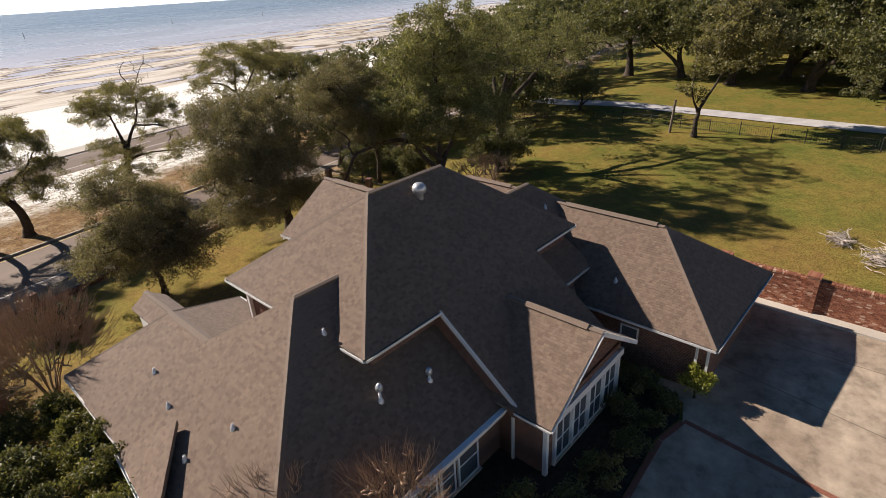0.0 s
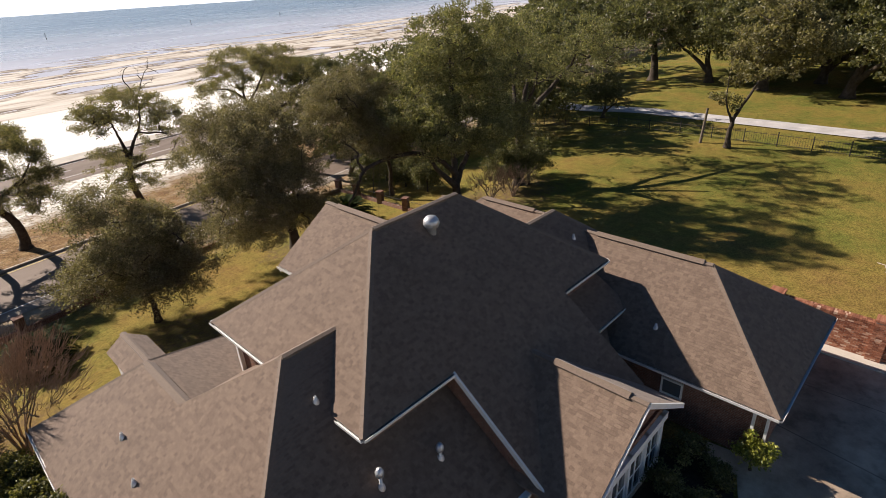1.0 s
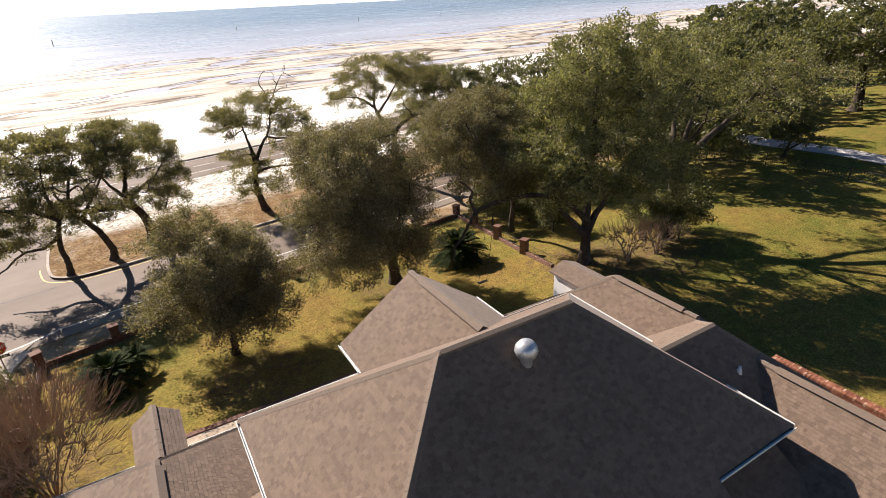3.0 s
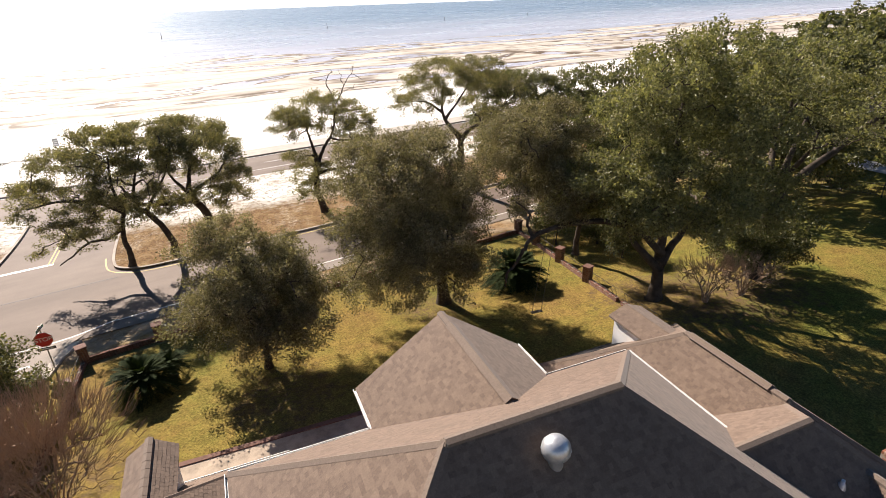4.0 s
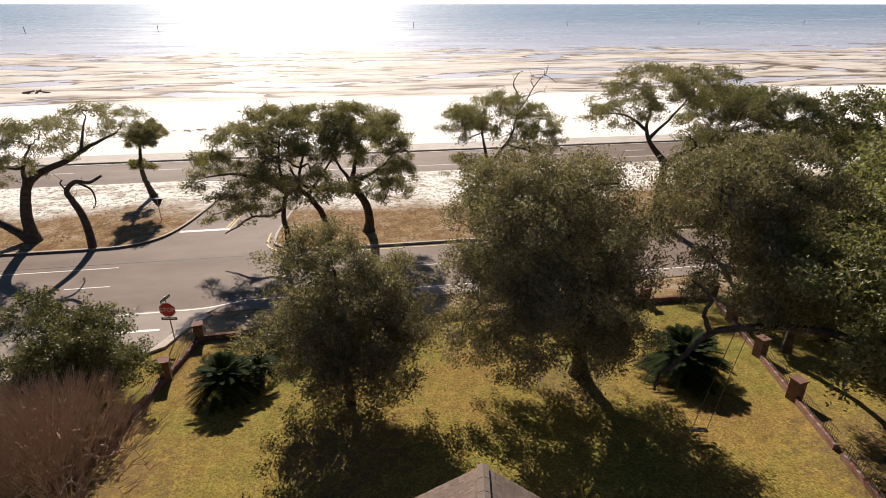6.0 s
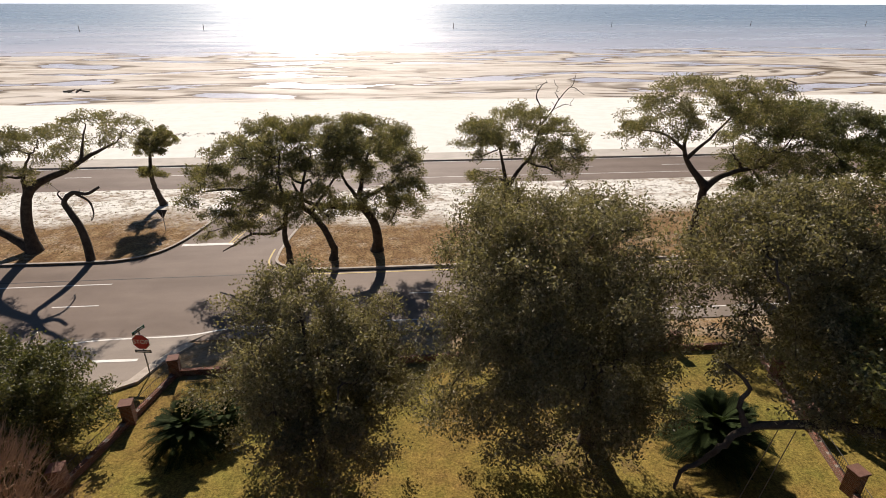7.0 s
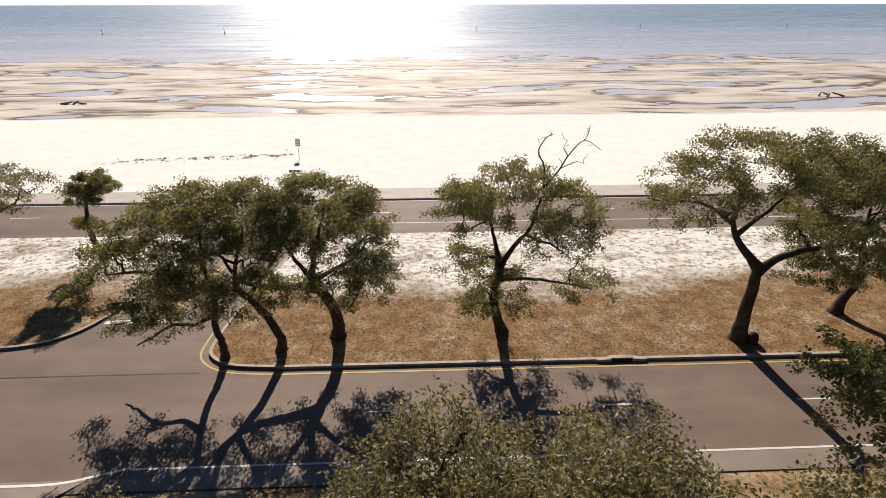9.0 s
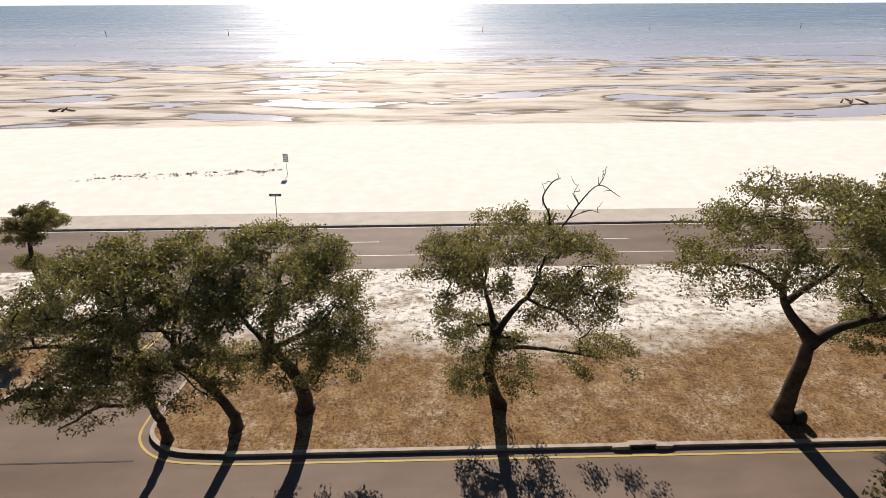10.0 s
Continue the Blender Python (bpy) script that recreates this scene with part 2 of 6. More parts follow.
BAND = plain("brick_band", (0.2, 0.075, 0.045), (0.33, 0.13, 0.08), 9.0, 0.85, 0.4)
SOIL = plain("mulch", (0.018, 0.013, 0.009), (0.06, 0.045, 0.03), 6.0, 0.95, 1.0)
KERB = plain("kerb_concrete", (0.3, 0.25, 0.2), (0.48, 0.42, 0.35), 1.5, 0.85, 0.4)
SIDEWALK = plain("sidewalk_concrete", (0.4, 0.36, 0.3), (0.52, 0.47, 0.4), 0.6, 0.85, 0.3)
YELLOW = plain("yellow_road_paint", (0.4, 0.28, 0.06), (0.55, 0.41, 0.12), 1.2, 0.7)
PAINT = plain("white_road_paint", (0.55, 0.53, 0.48), (0.75, 0.73, 0.68), 1.5, 0.7)
SEAM = plain("bitumen_seal", (0.018, 0.016, 0.014), (0.04, 0.034, 0.03), 3.0, 0.7)
GROUND = make_ground()
WATER = make_water()
BARK = plain("oak_bark", (0.035, 0.027, 0.02), (0.095, 0.075, 0.058), 2.5, 0.95, 0.9, 18.0, spec=0.15)
TWIG = plain("bare_twig", (0.24, 0.155, 0.095), (0.43, 0.3, 0.2), 3.0, 0.9)
OAK = make_leaf("oak_leaves", [(0.0, (0.088, 0.081, 0.037)), (0.5, (0.165, 0.148, 0.066)), (0.85, (0.225, 0.197, 0.09)), (1.0, (0.29, 0.245, 0.12))], 0.45, 0.46, 0.35)
# lighter oak leaf copy: sunlit look of two yard oaks put into colour
OAK_LIT = make_leaf("lit_oak_leaves", [(0.0, (0.088, 0.088, 0.038)), (0.5, (0.168, 0.164, 0.069)), (0.85, (0.226, 0.212, 0.094)), (1.0, (0.3, 0.268, 0.128))], 0.45, 0.44, 0.35)
# darker oak leaf copy: backlit shade of crowns and wall bushes put into colour
OAK_SHADED = make_leaf("shaded_oak_leaves", [(0.0, (0.062, 0.066, 0.028)), (0.5, (0.118, 0.119, 0.049)), (0.85, (0.165, 0.158, 0.068)), (1.0, (0.22, 0.2, 0.092))], 0.45, 0.4, 0.32)
OLIVE = make_leaf("grey_green_leaves", [(0.0, (0.096, 0.082, 0.043)), (0.5, (0.17, 0.145, 0.078)), (0.85, (0.226, 0.192, 0.115)), (1.0, (0.3, 0.258, 0.17))], 0.48, 0.4, 0.3)
GREEN = make_leaf("shrub_leaves", [(0.0, (0.056, 0.06, 0.023)), (0.6, (0.107, 0.107, 0.04)), (1.0, (0.183, 0.163, 0.07))], 0.45, 0.35)
SAGO = make_leaf("cycad_fronds", [(0.0, (0.012, 0.02, 0.006)), (1.0, (0.035, 0.05, 0.014))], 0.8, 0.15, 0.06)
METAL = plain("grey_metal", (0.5, 0.5, 0.51), (0.68, 0.68, 0.68), 6.0, 0.38, metal=0.6)
IRON = plain("dark_iron", (0.02, 0.018, 0.016), (0.05, 0.04, 0.035), 8.0, 0.6)
WOOD = plain("weathered_wood", (0.1, 0.075, 0.055), (0.2, 0.16, 0.12), 4.0, 0.85, 0.4)
GLASS = Nodes("window_glass").done((0.1, 0.11, 0.12), 0.06, spec=0.8)
HEDGE = make_leaf("hedge_leaves", [(0.0, (0.06, 0.066, 0.02)), (0.6, (0.13, 0.125, 0.04)), (1.0, (0.25, 0.22, 0.075))], 0.45, 0.4)


# ---- mesh helpers ----
def link_mesh(name, verts, faces, material, parent=None, smooth=False):
    """A mesh object from vertices and faces (arrays or lists)."""
    me = bpy.data.meshes.new(name)
    if isinstance(faces, np.ndarray) and faces.ndim == 2:
        n, k = faces.shape
        me.vertices.add(len(verts))
        me.vertices.foreach_set("co", np.asarray(verts, np.float32).ravel())
        me.loops.add(n * k)
        me.loops.foreach_set("vertex_index", faces.astype(np.int32).ravel())
        me.polygons.add(n)
        me.polygons.foreach_set("loop_start", np.arange(0, n * k, k, dtype=np.int32))
        me.update(calc_edges=True)
    else:
        me.from_pydata([tuple(v) for v in verts], [], [tuple(f) for f in faces])
        me.update()
    me.materials.append(material)
    me.polygons.foreach_set("use_smooth", np.full(len(me.polygons), smooth))
    ob = new(name, me)
    if parent is not None:
        ob.parent = parent
    return ob


class Build:
    """Boxes, prisms and tubes gathered into one mesh."""

    def __init__(self):
        self.v, self.f = [], []

    def add(self, verts, faces):
        k = len(self.v)
        self.v += [tuple(p) for p in verts]
        self.f += [tuple(i + k for i in face) for face in faces]
        return self

    def box(self, x0, x1, y0, y1, z0, z1, m=None):
        vs = [(x, y, z) for z in (z0, z1) for y in (y0, y1) for x in (x0, x1)]
        if m is not None:
            vs = [m @ Vector(p) for p in vs]
        return self.add(vs, [(0, 2, 3, 1), (4, 5, 7, 6), (0, 1, 5, 4), (2, 6, 7, 3), (0, 4, 6, 2), (1, 3, 7, 5)])

    def prism(self, outline, z0, z1):
        """A plan outline (anticlockwise) between two heights."""
        n = len(outline)
        vs = [(x, y, z0) for x, y in outline] + [(x, y, z1) for x, y in outline]
        return self.add(vs, [tuple(range(n - 1, -1, -1)), tuple(range(n, 2 * n))] + [(i, (i + 1) % n, n + (i + 1) % n, n + i) for i in range(n)])

    def slab(self, poly, down):
        """A roof plane (anticlockwise from above) with its thickness straight down."""
        n = len(poly)
        vs = [tuple(p) for p in poly] + [(p[0], p[1], p[2] - down) for p in poly]
        return self.add(vs, [tuple(range(n)), tuple(range(2 * n - 1, n - 1, -1))] + [(i, n + i, n + (i + 1) % n, (i + 1) % n) for i in range(n)])

    def rod(self, a, b, r0, r1=None, sides=8):
        a, b = Vector(a), Vector(b)
        r1 = r0 if r1 is None else r1
        q = (b - a).to_track_quat("Z", "Y").to_matrix()
        ring = [Vector((math.cos(2 * math.pi * i / sides), math.sin(2 * math.pi * i / sides), 0)) for i in range(sides)]
        vs = [a + q @ (p * r0) for p in ring] + [b + q @ (p * r1) for p in ring]
        return self.add(vs, [(i, (i + 1) % sides, sides + (i + 1) % sides, sides + i) for i in range(sides)] + [tuple(range(sides - 1, -1, -1)), tuple(range(sides, 2 * sides))])

    def strip(self, line, width, z0, z1, side=1.0):
        """A band along a plan line, from z0 to z1, on its left (side 1) or right (-1)."""
        pts = [Vector(p[:2]) for p in line]
        off = []
        for i, p in enumerate(pts):
            d = (pts[min(i + 1, len(pts) - 1)] - pts[max(i - 1, 0)]).normalized()
            off.append(p + Vector((-d.y, d.x)) * width * side)
        n = len(pts)
        vs = [(*p, z0) for p in pts] + [(*p, z0) for p in off] + [(*p, z1) for p in pts] + [(*p, z1) for p in off]
        fs = []
        for i in range(n - 1):
            a, b, c, d = i, i + 1, n + i + 1, n + i
            fs += [(a + 2 * n, b + 2 * n, c + 2 * n, d + 2 * n), (a, b, b + 2 * n, a + 2 * n), (c, d, d + 2 * n, c + 2 * n)]
        fs += [(0, n, 3 * n, 2 * n), (n - 1, 3 * n - 1, 4 * n - 1, 2 * n - 1)]
        return self.add(vs, fs)

    def ob(self, name, material, parent=None, smooth=False, bevel=0.0):
        o = link_mesh(name, self.v, self.f, material, parent, smooth)
        bm = bmesh.new()
        bm.from_mesh(o.data)
        bmesh.ops.recalc_face_normals(bm, faces=bm.faces)
        if bevel:
            bmesh.ops.bevel(bm, geom=bm.edges, offset=bevel, segments=2, affect="EDGES")
        bm.to_mesh(o.data)
        bm.free()
        return o


def thing(name, place, label, category, group="", turn=0.0):
    ob = new(name)
    ob.empty_display_size = 0.3
    ob.matrix_basis = pose(*place, 0, 0, turn)
    return tagged(ob, label, category, group)


def curve_line(points, n=10):
    """A smooth line through points (Catmull-Rom)."""
    p = [Vector(q) for q in points]
    p = [2 * p[0] - p[1]] + p + [2 * p[-1] - p[-2]]
    out = []
    for a, b, c, d in zip(p, p[1:], p[2:], p[3:]):
        for i in range(n):
            t = i / n
            out.append(0.5 * (2 * b + (c - a) * t + (2 * a - 5 * b + 4 * c - d) * t * t + (3 * b - a - 3 * c + d) * t ** 3))
    return out + [p[-2]]


# ---- ground, roads, sea ----
GY = [-400, 22, 26, 30, 35, 38, 42, 46.0, 46.6, 90.5, 100, WET0 - 2, WET0 + 2, 190, 250, 285, 320, 900]
GZ = [2.4, 2.35, 2.1, 1.55, 1.05, 0.85, 0.55, 0.12, -0.06, -0.06, -0.3, -1.75, -1.9, -1.91, -1.93, -2.02, -2.6, -9.0]


def ground_z(x, y):
    return float(np.interp(y, GY, GZ))


def build_ground():
    ys = np.unique(np.concatenate([np.linspace(-3000, -300, 8), np.linspace(-300, -40, 14), np.linspace(-40, 50, 76), [46.0, 46.6], np.linspace(52, 90, 12), np.linspace(90.5, WET0 - 2, 24), np.linspace(WET0 - 1, 200, 120), np.linspace(200.6, 330, 130), np.linspace(340, 4900, 12)]))
    xs = np.unique(np.concatenate([np.linspace(-4900, -600, 8), np.linspace(-600, -150, 32), np.linspace(-150, 260, 230), np.linspace(260, 900, 44), np.linspace(900, 4900, 8)]))
    X, Y = np.meshgrid(xs, ys)
    Z = np.interp(Y, GY, GZ)
    it = np.nditer([X, Y], flags=["multi_index"])
    for x, y in it:
        x, y = float(x), float(y)
        if WET0 - 4 < y < 340 and -700 < x < 1000:
            k = min(1.0, max(0.0, (y - WET0 + 3) / 8))
            warp = noise.noise((x / 70, y / 25, 3.0)) * 16
            f = 1 + max(0.0, y - 200) / 160
            cell = noise.noise((x / (34 * f), (y + warp) / 10.5, 0.0))
            fleck = noise.noise((x / 15, (y + warp) / 4.2, 7.0))
            line = noise.noise((x / (70 * f), (y + 0.5 * warp) / 3.2, 5.0))
            bars = 0.32 * cell + 0.13 * fleck + 0.07 * noise.noise((x / 6.5, (y + warp) / 2.2, 11.0)) + 0.12 * line * min(1.0, max(0.0, (y - 190) / 60)) + 0.02 * noise.noise((x / 7, y / 1.6, 9.0))
            Z[it.multi_index] += k * bars
        elif y < 45 and -120 < x < 300:
            Z[it.multi_index] += 0.06 * noise.noise((x / 5, y / 5, 1.0))
    idx = np.arange(X.size).reshape(X.shape)
    faces = np.stack([idx[:-1, :-1], idx[:-1, 1:], idx[1:, 1:], idx[1:, :-1]], -1).reshape(-1, 4)
    ob = link_mesh("ground", np.stack([X, Y, Z], -1).reshape(-1, 3), faces, GROUND, smooth=True)
    return tagged(ob, "lawn, white beach sand and wet tidal flats", "ground", kind="structure")


def build_sea():
    b = Build().add([(-4950, WET0 - 6, SEA), (4950, WET0 - 6, SEA), (4950, 4950, SEA), (-4950, 4950, SEA)], [(0, 1, 2, 3)])
    return tagged(b.ob("water", WATER), "calm grey-blue shallow sea with sun glitter", "sea", kind="structure")


build_ground()
build_sea()

R0, R1, R2, R3 = 46.6, 55.25, 77.2, 86.7      # near edge, median kerb, far carriageway


def build_roads():
    b = Build().add([(-900, R0, 0), (900, R0, 0), (900, R3, 0), (-900, R3, 0)], [(0, 1, 2, 3)])
    tagged(b.ob("road", ASPHALT), "worn brown-grey asphalt coastal highway", "road", kind="structure")
    side = Build()
    ys = [47.4, 46.2, 44, 42, 40.5, 39, 38]
    left = [-9.0, -4.0, -6.0, -9.0, -12.0, -22.0, -60.0]
    right = [8.6, 7.6, 6.6, 6.0, 3.0, -6.0, -60.0]
    vs = []
    for y, l, r in zip(ys, left, right):
        z = max(ground_z(0, y), 0.0) + 0.05
        vs += [(l, y, z if y < 47 else 0.006), (r, y, z if y < 47 else 0.006)]
    side.add(vs, [(2 * i, 2 * i + 2, 2 * i + 3, 2 * i + 1) for i in range(len(ys) - 1)])
    tagged(side.ob("side_street", STREET), "pale concrete side street meeting the highway", "road", kind="structure")
    bar = Build().add([(x, y, float(np.interp(y, [44, 46.2], [ground_z(0, 44), ground_z(0, 46.2)])) + 0.062) for x, y in ((2.6, 44.3), (5.6, 44.2), (5.6, 44.5), (2.6, 44.6))], [(0, 1, 2, 3)])
    tagged(bar.ob("side_stop_bar", PAINT), "worn white stop bar on the side street", "road marking", kind="structure")
    edge = []
    for x, y in ((7.75, 46.1), (6.7, 44), (6.15, 42), (5.0, 41.2), (3.2, 40.4), (-1.4, 39.6), (-5.8, 38.9)):
        edge.append((x, y, ground_z(0, y)))
    vs = []
    for (x, y, z), w in zip(edge, (0.5, 0.55, 0.55, 0.5, 0.4, 0.3, 0.25)):
        vs += [(x, y, z - 0.1), (x + w, y - 0.12, z - 0.1), (x, y, z + 0.16), (x + w, y - 0.12, z + 0.16)]
    faces = []
    for i in range(len(edge) - 1):
        a = 4 * i
        faces += [(a, a + 2, a + 6, a + 4), (a + 2, a + 3, a + 7, a + 6), (a + 3, a + 1, a + 5, a + 7)]
    tagged(Build().add(vs, faces).ob("kerb_side_street", KERB), "pale concrete kerb along the side street", "kerb", kind="structure")


build_roads()


def median(name, outline, label):
    b = Build().prism(outline, -0.1, 0.13)
    return tagged(b.ob(name, GROUND), label, "median", kind="structure")


RIGHT_NOSE = curve_line([(15.5, R1 + 0.35, 0), (12.6, R1 + 0.7, 0), (11.0, 57.1, 0), (10.75, 58.8, 0), (11.0, 61.5, 0), (11.7, 66, 0), (12.6, 71, 0), (14.5, 74.6, 0), (18.5, 76.6, 0)], 6)
LEFT_NOSE = curve_line([(-14, 58.5, 0), (-4.5, 58.4, 0), (-1.2, 58.7, 0), (0.9, 60, 0), (2.2, 62.5, 0), (3.2, 66.5, 0), (4.0, 71, 0), (4.3, 74.5, 0), (3.2, 76.6, 0), (0.5, 77.0, 0)], 6)
median("median_east", [(p.x, p.y) for p in reversed(RIGHT_NOSE)] + [(500, R1 + 0.2), (500, R2)], "dry brown grass median fading to white sand")
median("median_west", [(p.x, p.y) for p in LEFT_NOSE] + [(-500, R2), (-500, 58.5)], "dry grass and white sand median")


def build_kerbs():
    k = Build()
    line = [(500, R1 + 0.2, 0), (120, R1 + 0.2, 0), (60, R1 + 0.2, 0), (15.6, R1 + 0.34, 0)] + list(RIGHT_NOSE)
    k.strip(line, 0.22, -0.05, 0.17, -1)
    tagged(k.ob("kerb_east", KERB), "stained concrete kerb round the median", "kerb", kind="structure")
    path = [Vector((p[0], p[1], 0)) for p in line[:-27]]
    out = []
    for i, p in enumerate(path):
        d = (path[min(i + 1, len(path) - 1)] - path[max(i - 1, 0)]).normalized()
        out.append(p + Vector((-d.y, d.x, 0)) * 0.45)
    y = Build().strip(out, 0.13, 0.004, 0.012, 1)
    tagged(y.ob("yellow_edge_line_east", YELLOW), "faded yellow edge line", "road marking", kind="structure")
    k = Build().strip([(-500, 58.5, 0)] + list(LEFT_NOSE), 0.22, -0.05, 0.17, 1)
    tagged(k.ob("kerb_west", KERB), "stained concrete kerb round the median", "kerb", kind="structure")
    k = Build().box(-700, 700, R3, R3 + 0.3, -0.05, 0.16)
    tagged(k.ob("kerb_beach", KERB), "dark-stained kerb on the beach side", "kerb", kind="structure")
    k = Build().box(-700, 700, R3 + 0.3, 90.6, -0.1, 0.13)
    tagged(k.ob("pavement_beach", SIDEWALK), "broad pale concrete promenade beside the beach", "pavement", kind="structure")


build_kerbs()


def stripe(x0, x1, y, w=0.12, material=PAINT, name="lane_dash", label="worn white lane dash", group="lane dashes", z=0.004):
    b = Build().box(x0, x1, y - w / 2, y + w / 2, z, z + 0.004)
    return tagged(b.ob(name, material), label, "road marking", group, "structure")


for i in range(-8, 14):
    if i not in (0,):
        stripe(9.17 + 12.19 * i, 12.22 + 12.19 * i, 51.53)
    stripe(6.0 + 12.19 * i, 9.05 + 12.19 * i, 82.7)
stripe(-500, -0.5, 54.7, 0.12, name="turn_lane_line", label="white turn-lane line", group="")
stripe(13, 500, 79.6, 0.12, name="inner_edge_line", label="white inner edge line", group="")
stripe(-700, 700, 86.3, 0.12, name="outer_edge_line", label="white outer edge line", group="")
stripe(10.3, 700, 47.95, 0.13, name="near_edge_line", label="white edge line beside the verge", group="")
mouth = curve_line([(-1.6, 45.5, 0), (-0.6, 46.1, 0), (0.6, 46.7, 0), (2.2, 47.0, 0), (4.6, 47.05, 0), (7.2, 47.1, 0), (8.8, 47.5, 0), (10.3, 47.95, 0)], 4)
mouth_z = lambda y: float(np.interp(y, [44, 46.2, 47.4], [ground_z(0, 44) + 0.062, max(ground_z(0, 46.2), 0.0) + 0.062, 0.014]))
tagged(Build().add([(p.x, p.y + d, mouth_z(p.y + d)) for p in mouth for d in (0.0, 0.17)], [(2 * i, 2 * i + 2, 2 * i + 3, 2 * i + 1) for i in range(len(mouth) - 1)]).ob("side_street_edge", PAINT), "white line sweeping across the side street mouth", "road marking", kind="structure")
b = Build().add([(9.2, 46.62, 0.005), (700, 46.62, 0.005), (700, 47.86, 0.005), (10.6, 47.86, 0.005)], [(0, 1, 2, 3)])
tagged(b.ob("road_shoulder", STREET), "pale concrete shoulder beside the verge", "road", kind="structure")
stripe(-60, 10.9, 55.45, 0.09, SEAM, "pavement_seam", "dark sealed joint between road lanes", "")
stripe(2.2, 6.5, 61.55, 0.45, name="stop_bar", label="broad white stop bar", group="")
for dx in (-0.3, 0.0):
    line = Build().strip([(6.45 + dx, 61.6, 0), (7.3 + dx, 66.8, 0), (8.3 + dx, 72.5, 0)], 0.12, 0.004, 0.009, 1)
    tagged(line.ob("yellow_centre_line", YELLOW), "yellow centre line through the median crossover", "road marking", "crossover lines", "structure")


# ---- house ----
HZ = 2.35
house = thing("house", (11.5, 12.1, HZ), "sprawling brick house with brown shingled hip roofs", "house", turn=-10.2)
EDGES = []                       # ridges and hips that carry caps: (a, b)


def shingles(poly, course=0.125, tab=0.17):
    """Overlapping shingle tabs over a convex roof plane, given in house coordinates, eave edge first (anticlockwise)."""
    p = [Vector(q) for q in poly]
    e = (p[1] - p[0]).normalized()
    n = (p[1] - p[0]).cross(p[2] - p[0]).normalized()
    s = n.cross(e)
    q = [((r - p[0]).dot(e), (r - p[0]).dot(s)) for r in p]
    top = max(b for _, b in q)

    def span(h):
        xs = []
        for (x0, y0), (x1, y1) in zip(q, q[1:] + q[:1]):
            if (y0 - h) * (y1 - h) <= 0 and abs(y1 - y0) > 1e-6:
                xs.append(x0 + (x1 - x0) * (h - y0) / (y1 - y0))
        if h <= 1e-6:
            xs += [q[0][0], q[1][0]]
        return (min(xs), max(xs)) if len(xs) > 1 else None

    vs, fs = [], []
    h = 0.0
    while h < top - 0.02:
        h1 = min(h + course, top)
        s0, s1 = span(max(h, 1e-7)), span(h1 - 1e-4)
        if s0 and s1:
            x = min(s0[0], s1[0]) - random.random() * tab
            end = max(s0[1], s1[1])
            while x < end:
                w = tab * random.choice((0.6, 0.8, 1.0, 1.0, 1.25))
                a0, b0 = (min(max(t, s0[0]), s0[1]) for t in (x, x + w - 0.008))
                a1, b1 = (min(max(t, s1[0]), s1[1]) for t in (x, x + w - 0.008))
                if b0 - a0 > 0.02 or b1 - a1 > 0.02:
                    up = 0.007 + 0.004 * random.random()
                    k = len(vs)
                    lo = h - 0.015 * random.random()
                    for a, b, c in ((a0, lo, up), (b0, lo, up), (b1, h1, 0.0005), (a1, h1, 0.0005), (a0, lo, 0.0), (b0, lo, 0.0)):
                        vs.append(p[0] + e * a + s * b + n * (c + 0.004))
                    fs += [(k, k + 1, k + 2, k + 3), (k + 4, k + 5, k + 1, k)]
                x += w
        h = h1
    return vs, fs


def roof(name, planes, deck=0.12):
    """A roof part: deck slabs with shingles laid over them."""
    d = Build()
    vs, fs = [], []
    for poly in planes:
        d.slab(poly, deck)
        v, f = shingles(poly)
        k = len(vs)
        vs += v
        fs += [tuple(i + k for i in g) for g in f]
    base = d.ob(name, CAP, house)
    rest = []
    for k in range(0, len(vs), 6):
        c = sum((Vector(p) for p in vs[k:k + 4]), Vector()) / 4
        if name == "main_roof" and 4.7 < c.x < 8.9 and 3.75 < c.y < 5.1:
            one = link_mesh("shingle", [Vector(p) - c for p in vs[k:k + 6]], [(0, 1, 2, 3), (4, 5, 1, 0)], SHINGLE_PIECE, base)
            one.location = c
        else:
            rest.append(k)
    vs = [vs[k + j] for k in rest for j in range(6)]
    fs = [(k, k + 1, k + 2, k + 3) for k in range(0, len(vs), 6)] + [(k + 4, k + 5, k + 1, k) for k in range(0, len(vs), 6)]
    tagged(link_mesh("shingles", vs, np.array(fs), SHINGLE, base), kind="stuff")
    return base


def hip_planes(u0, u1, v0, v1, ez, rz, along, ends=(None, None)):
    """A hipped roof over a rectangle. along 'u' or 'v'; ends: where the ridge begins and stops."""
    if along == "u":
        vm = (v0 + v1) / 2
        a, b = (ends[0], vm, rz), (ends[1], vm, rz)
        A, B, C, D = (u0, v0, ez), (u1, v0, ez), (u1, v1, ez), (u0, v1, ez)
        EDGES.extend([(a, b), (A, a), (D, a), (B, b), (C, b)])
        return [[A, B, b, a], [C, D, a, b], [D, A, a], [B, C, b]]
    um = (u0 + u1) / 2
    a, b = (um, ends[0], rz), (um, ends[1], rz)
    A, B, C, D = (u0, v0, ez), (u1, v0, ez), (u1, v1, ez), (u0, v1, ez)
    EDGES.extend([(a, b), (A, a), (B, a), (C, b), (D, b)])
    return [[D, A, a, b], [B, C, b, a], [A, B, a], [C, D, b]]


Z = lambda z: z - HZ
MAIN_E, LOW_E = Z(7.8), Z(4.95)
MR = Z(11.28)
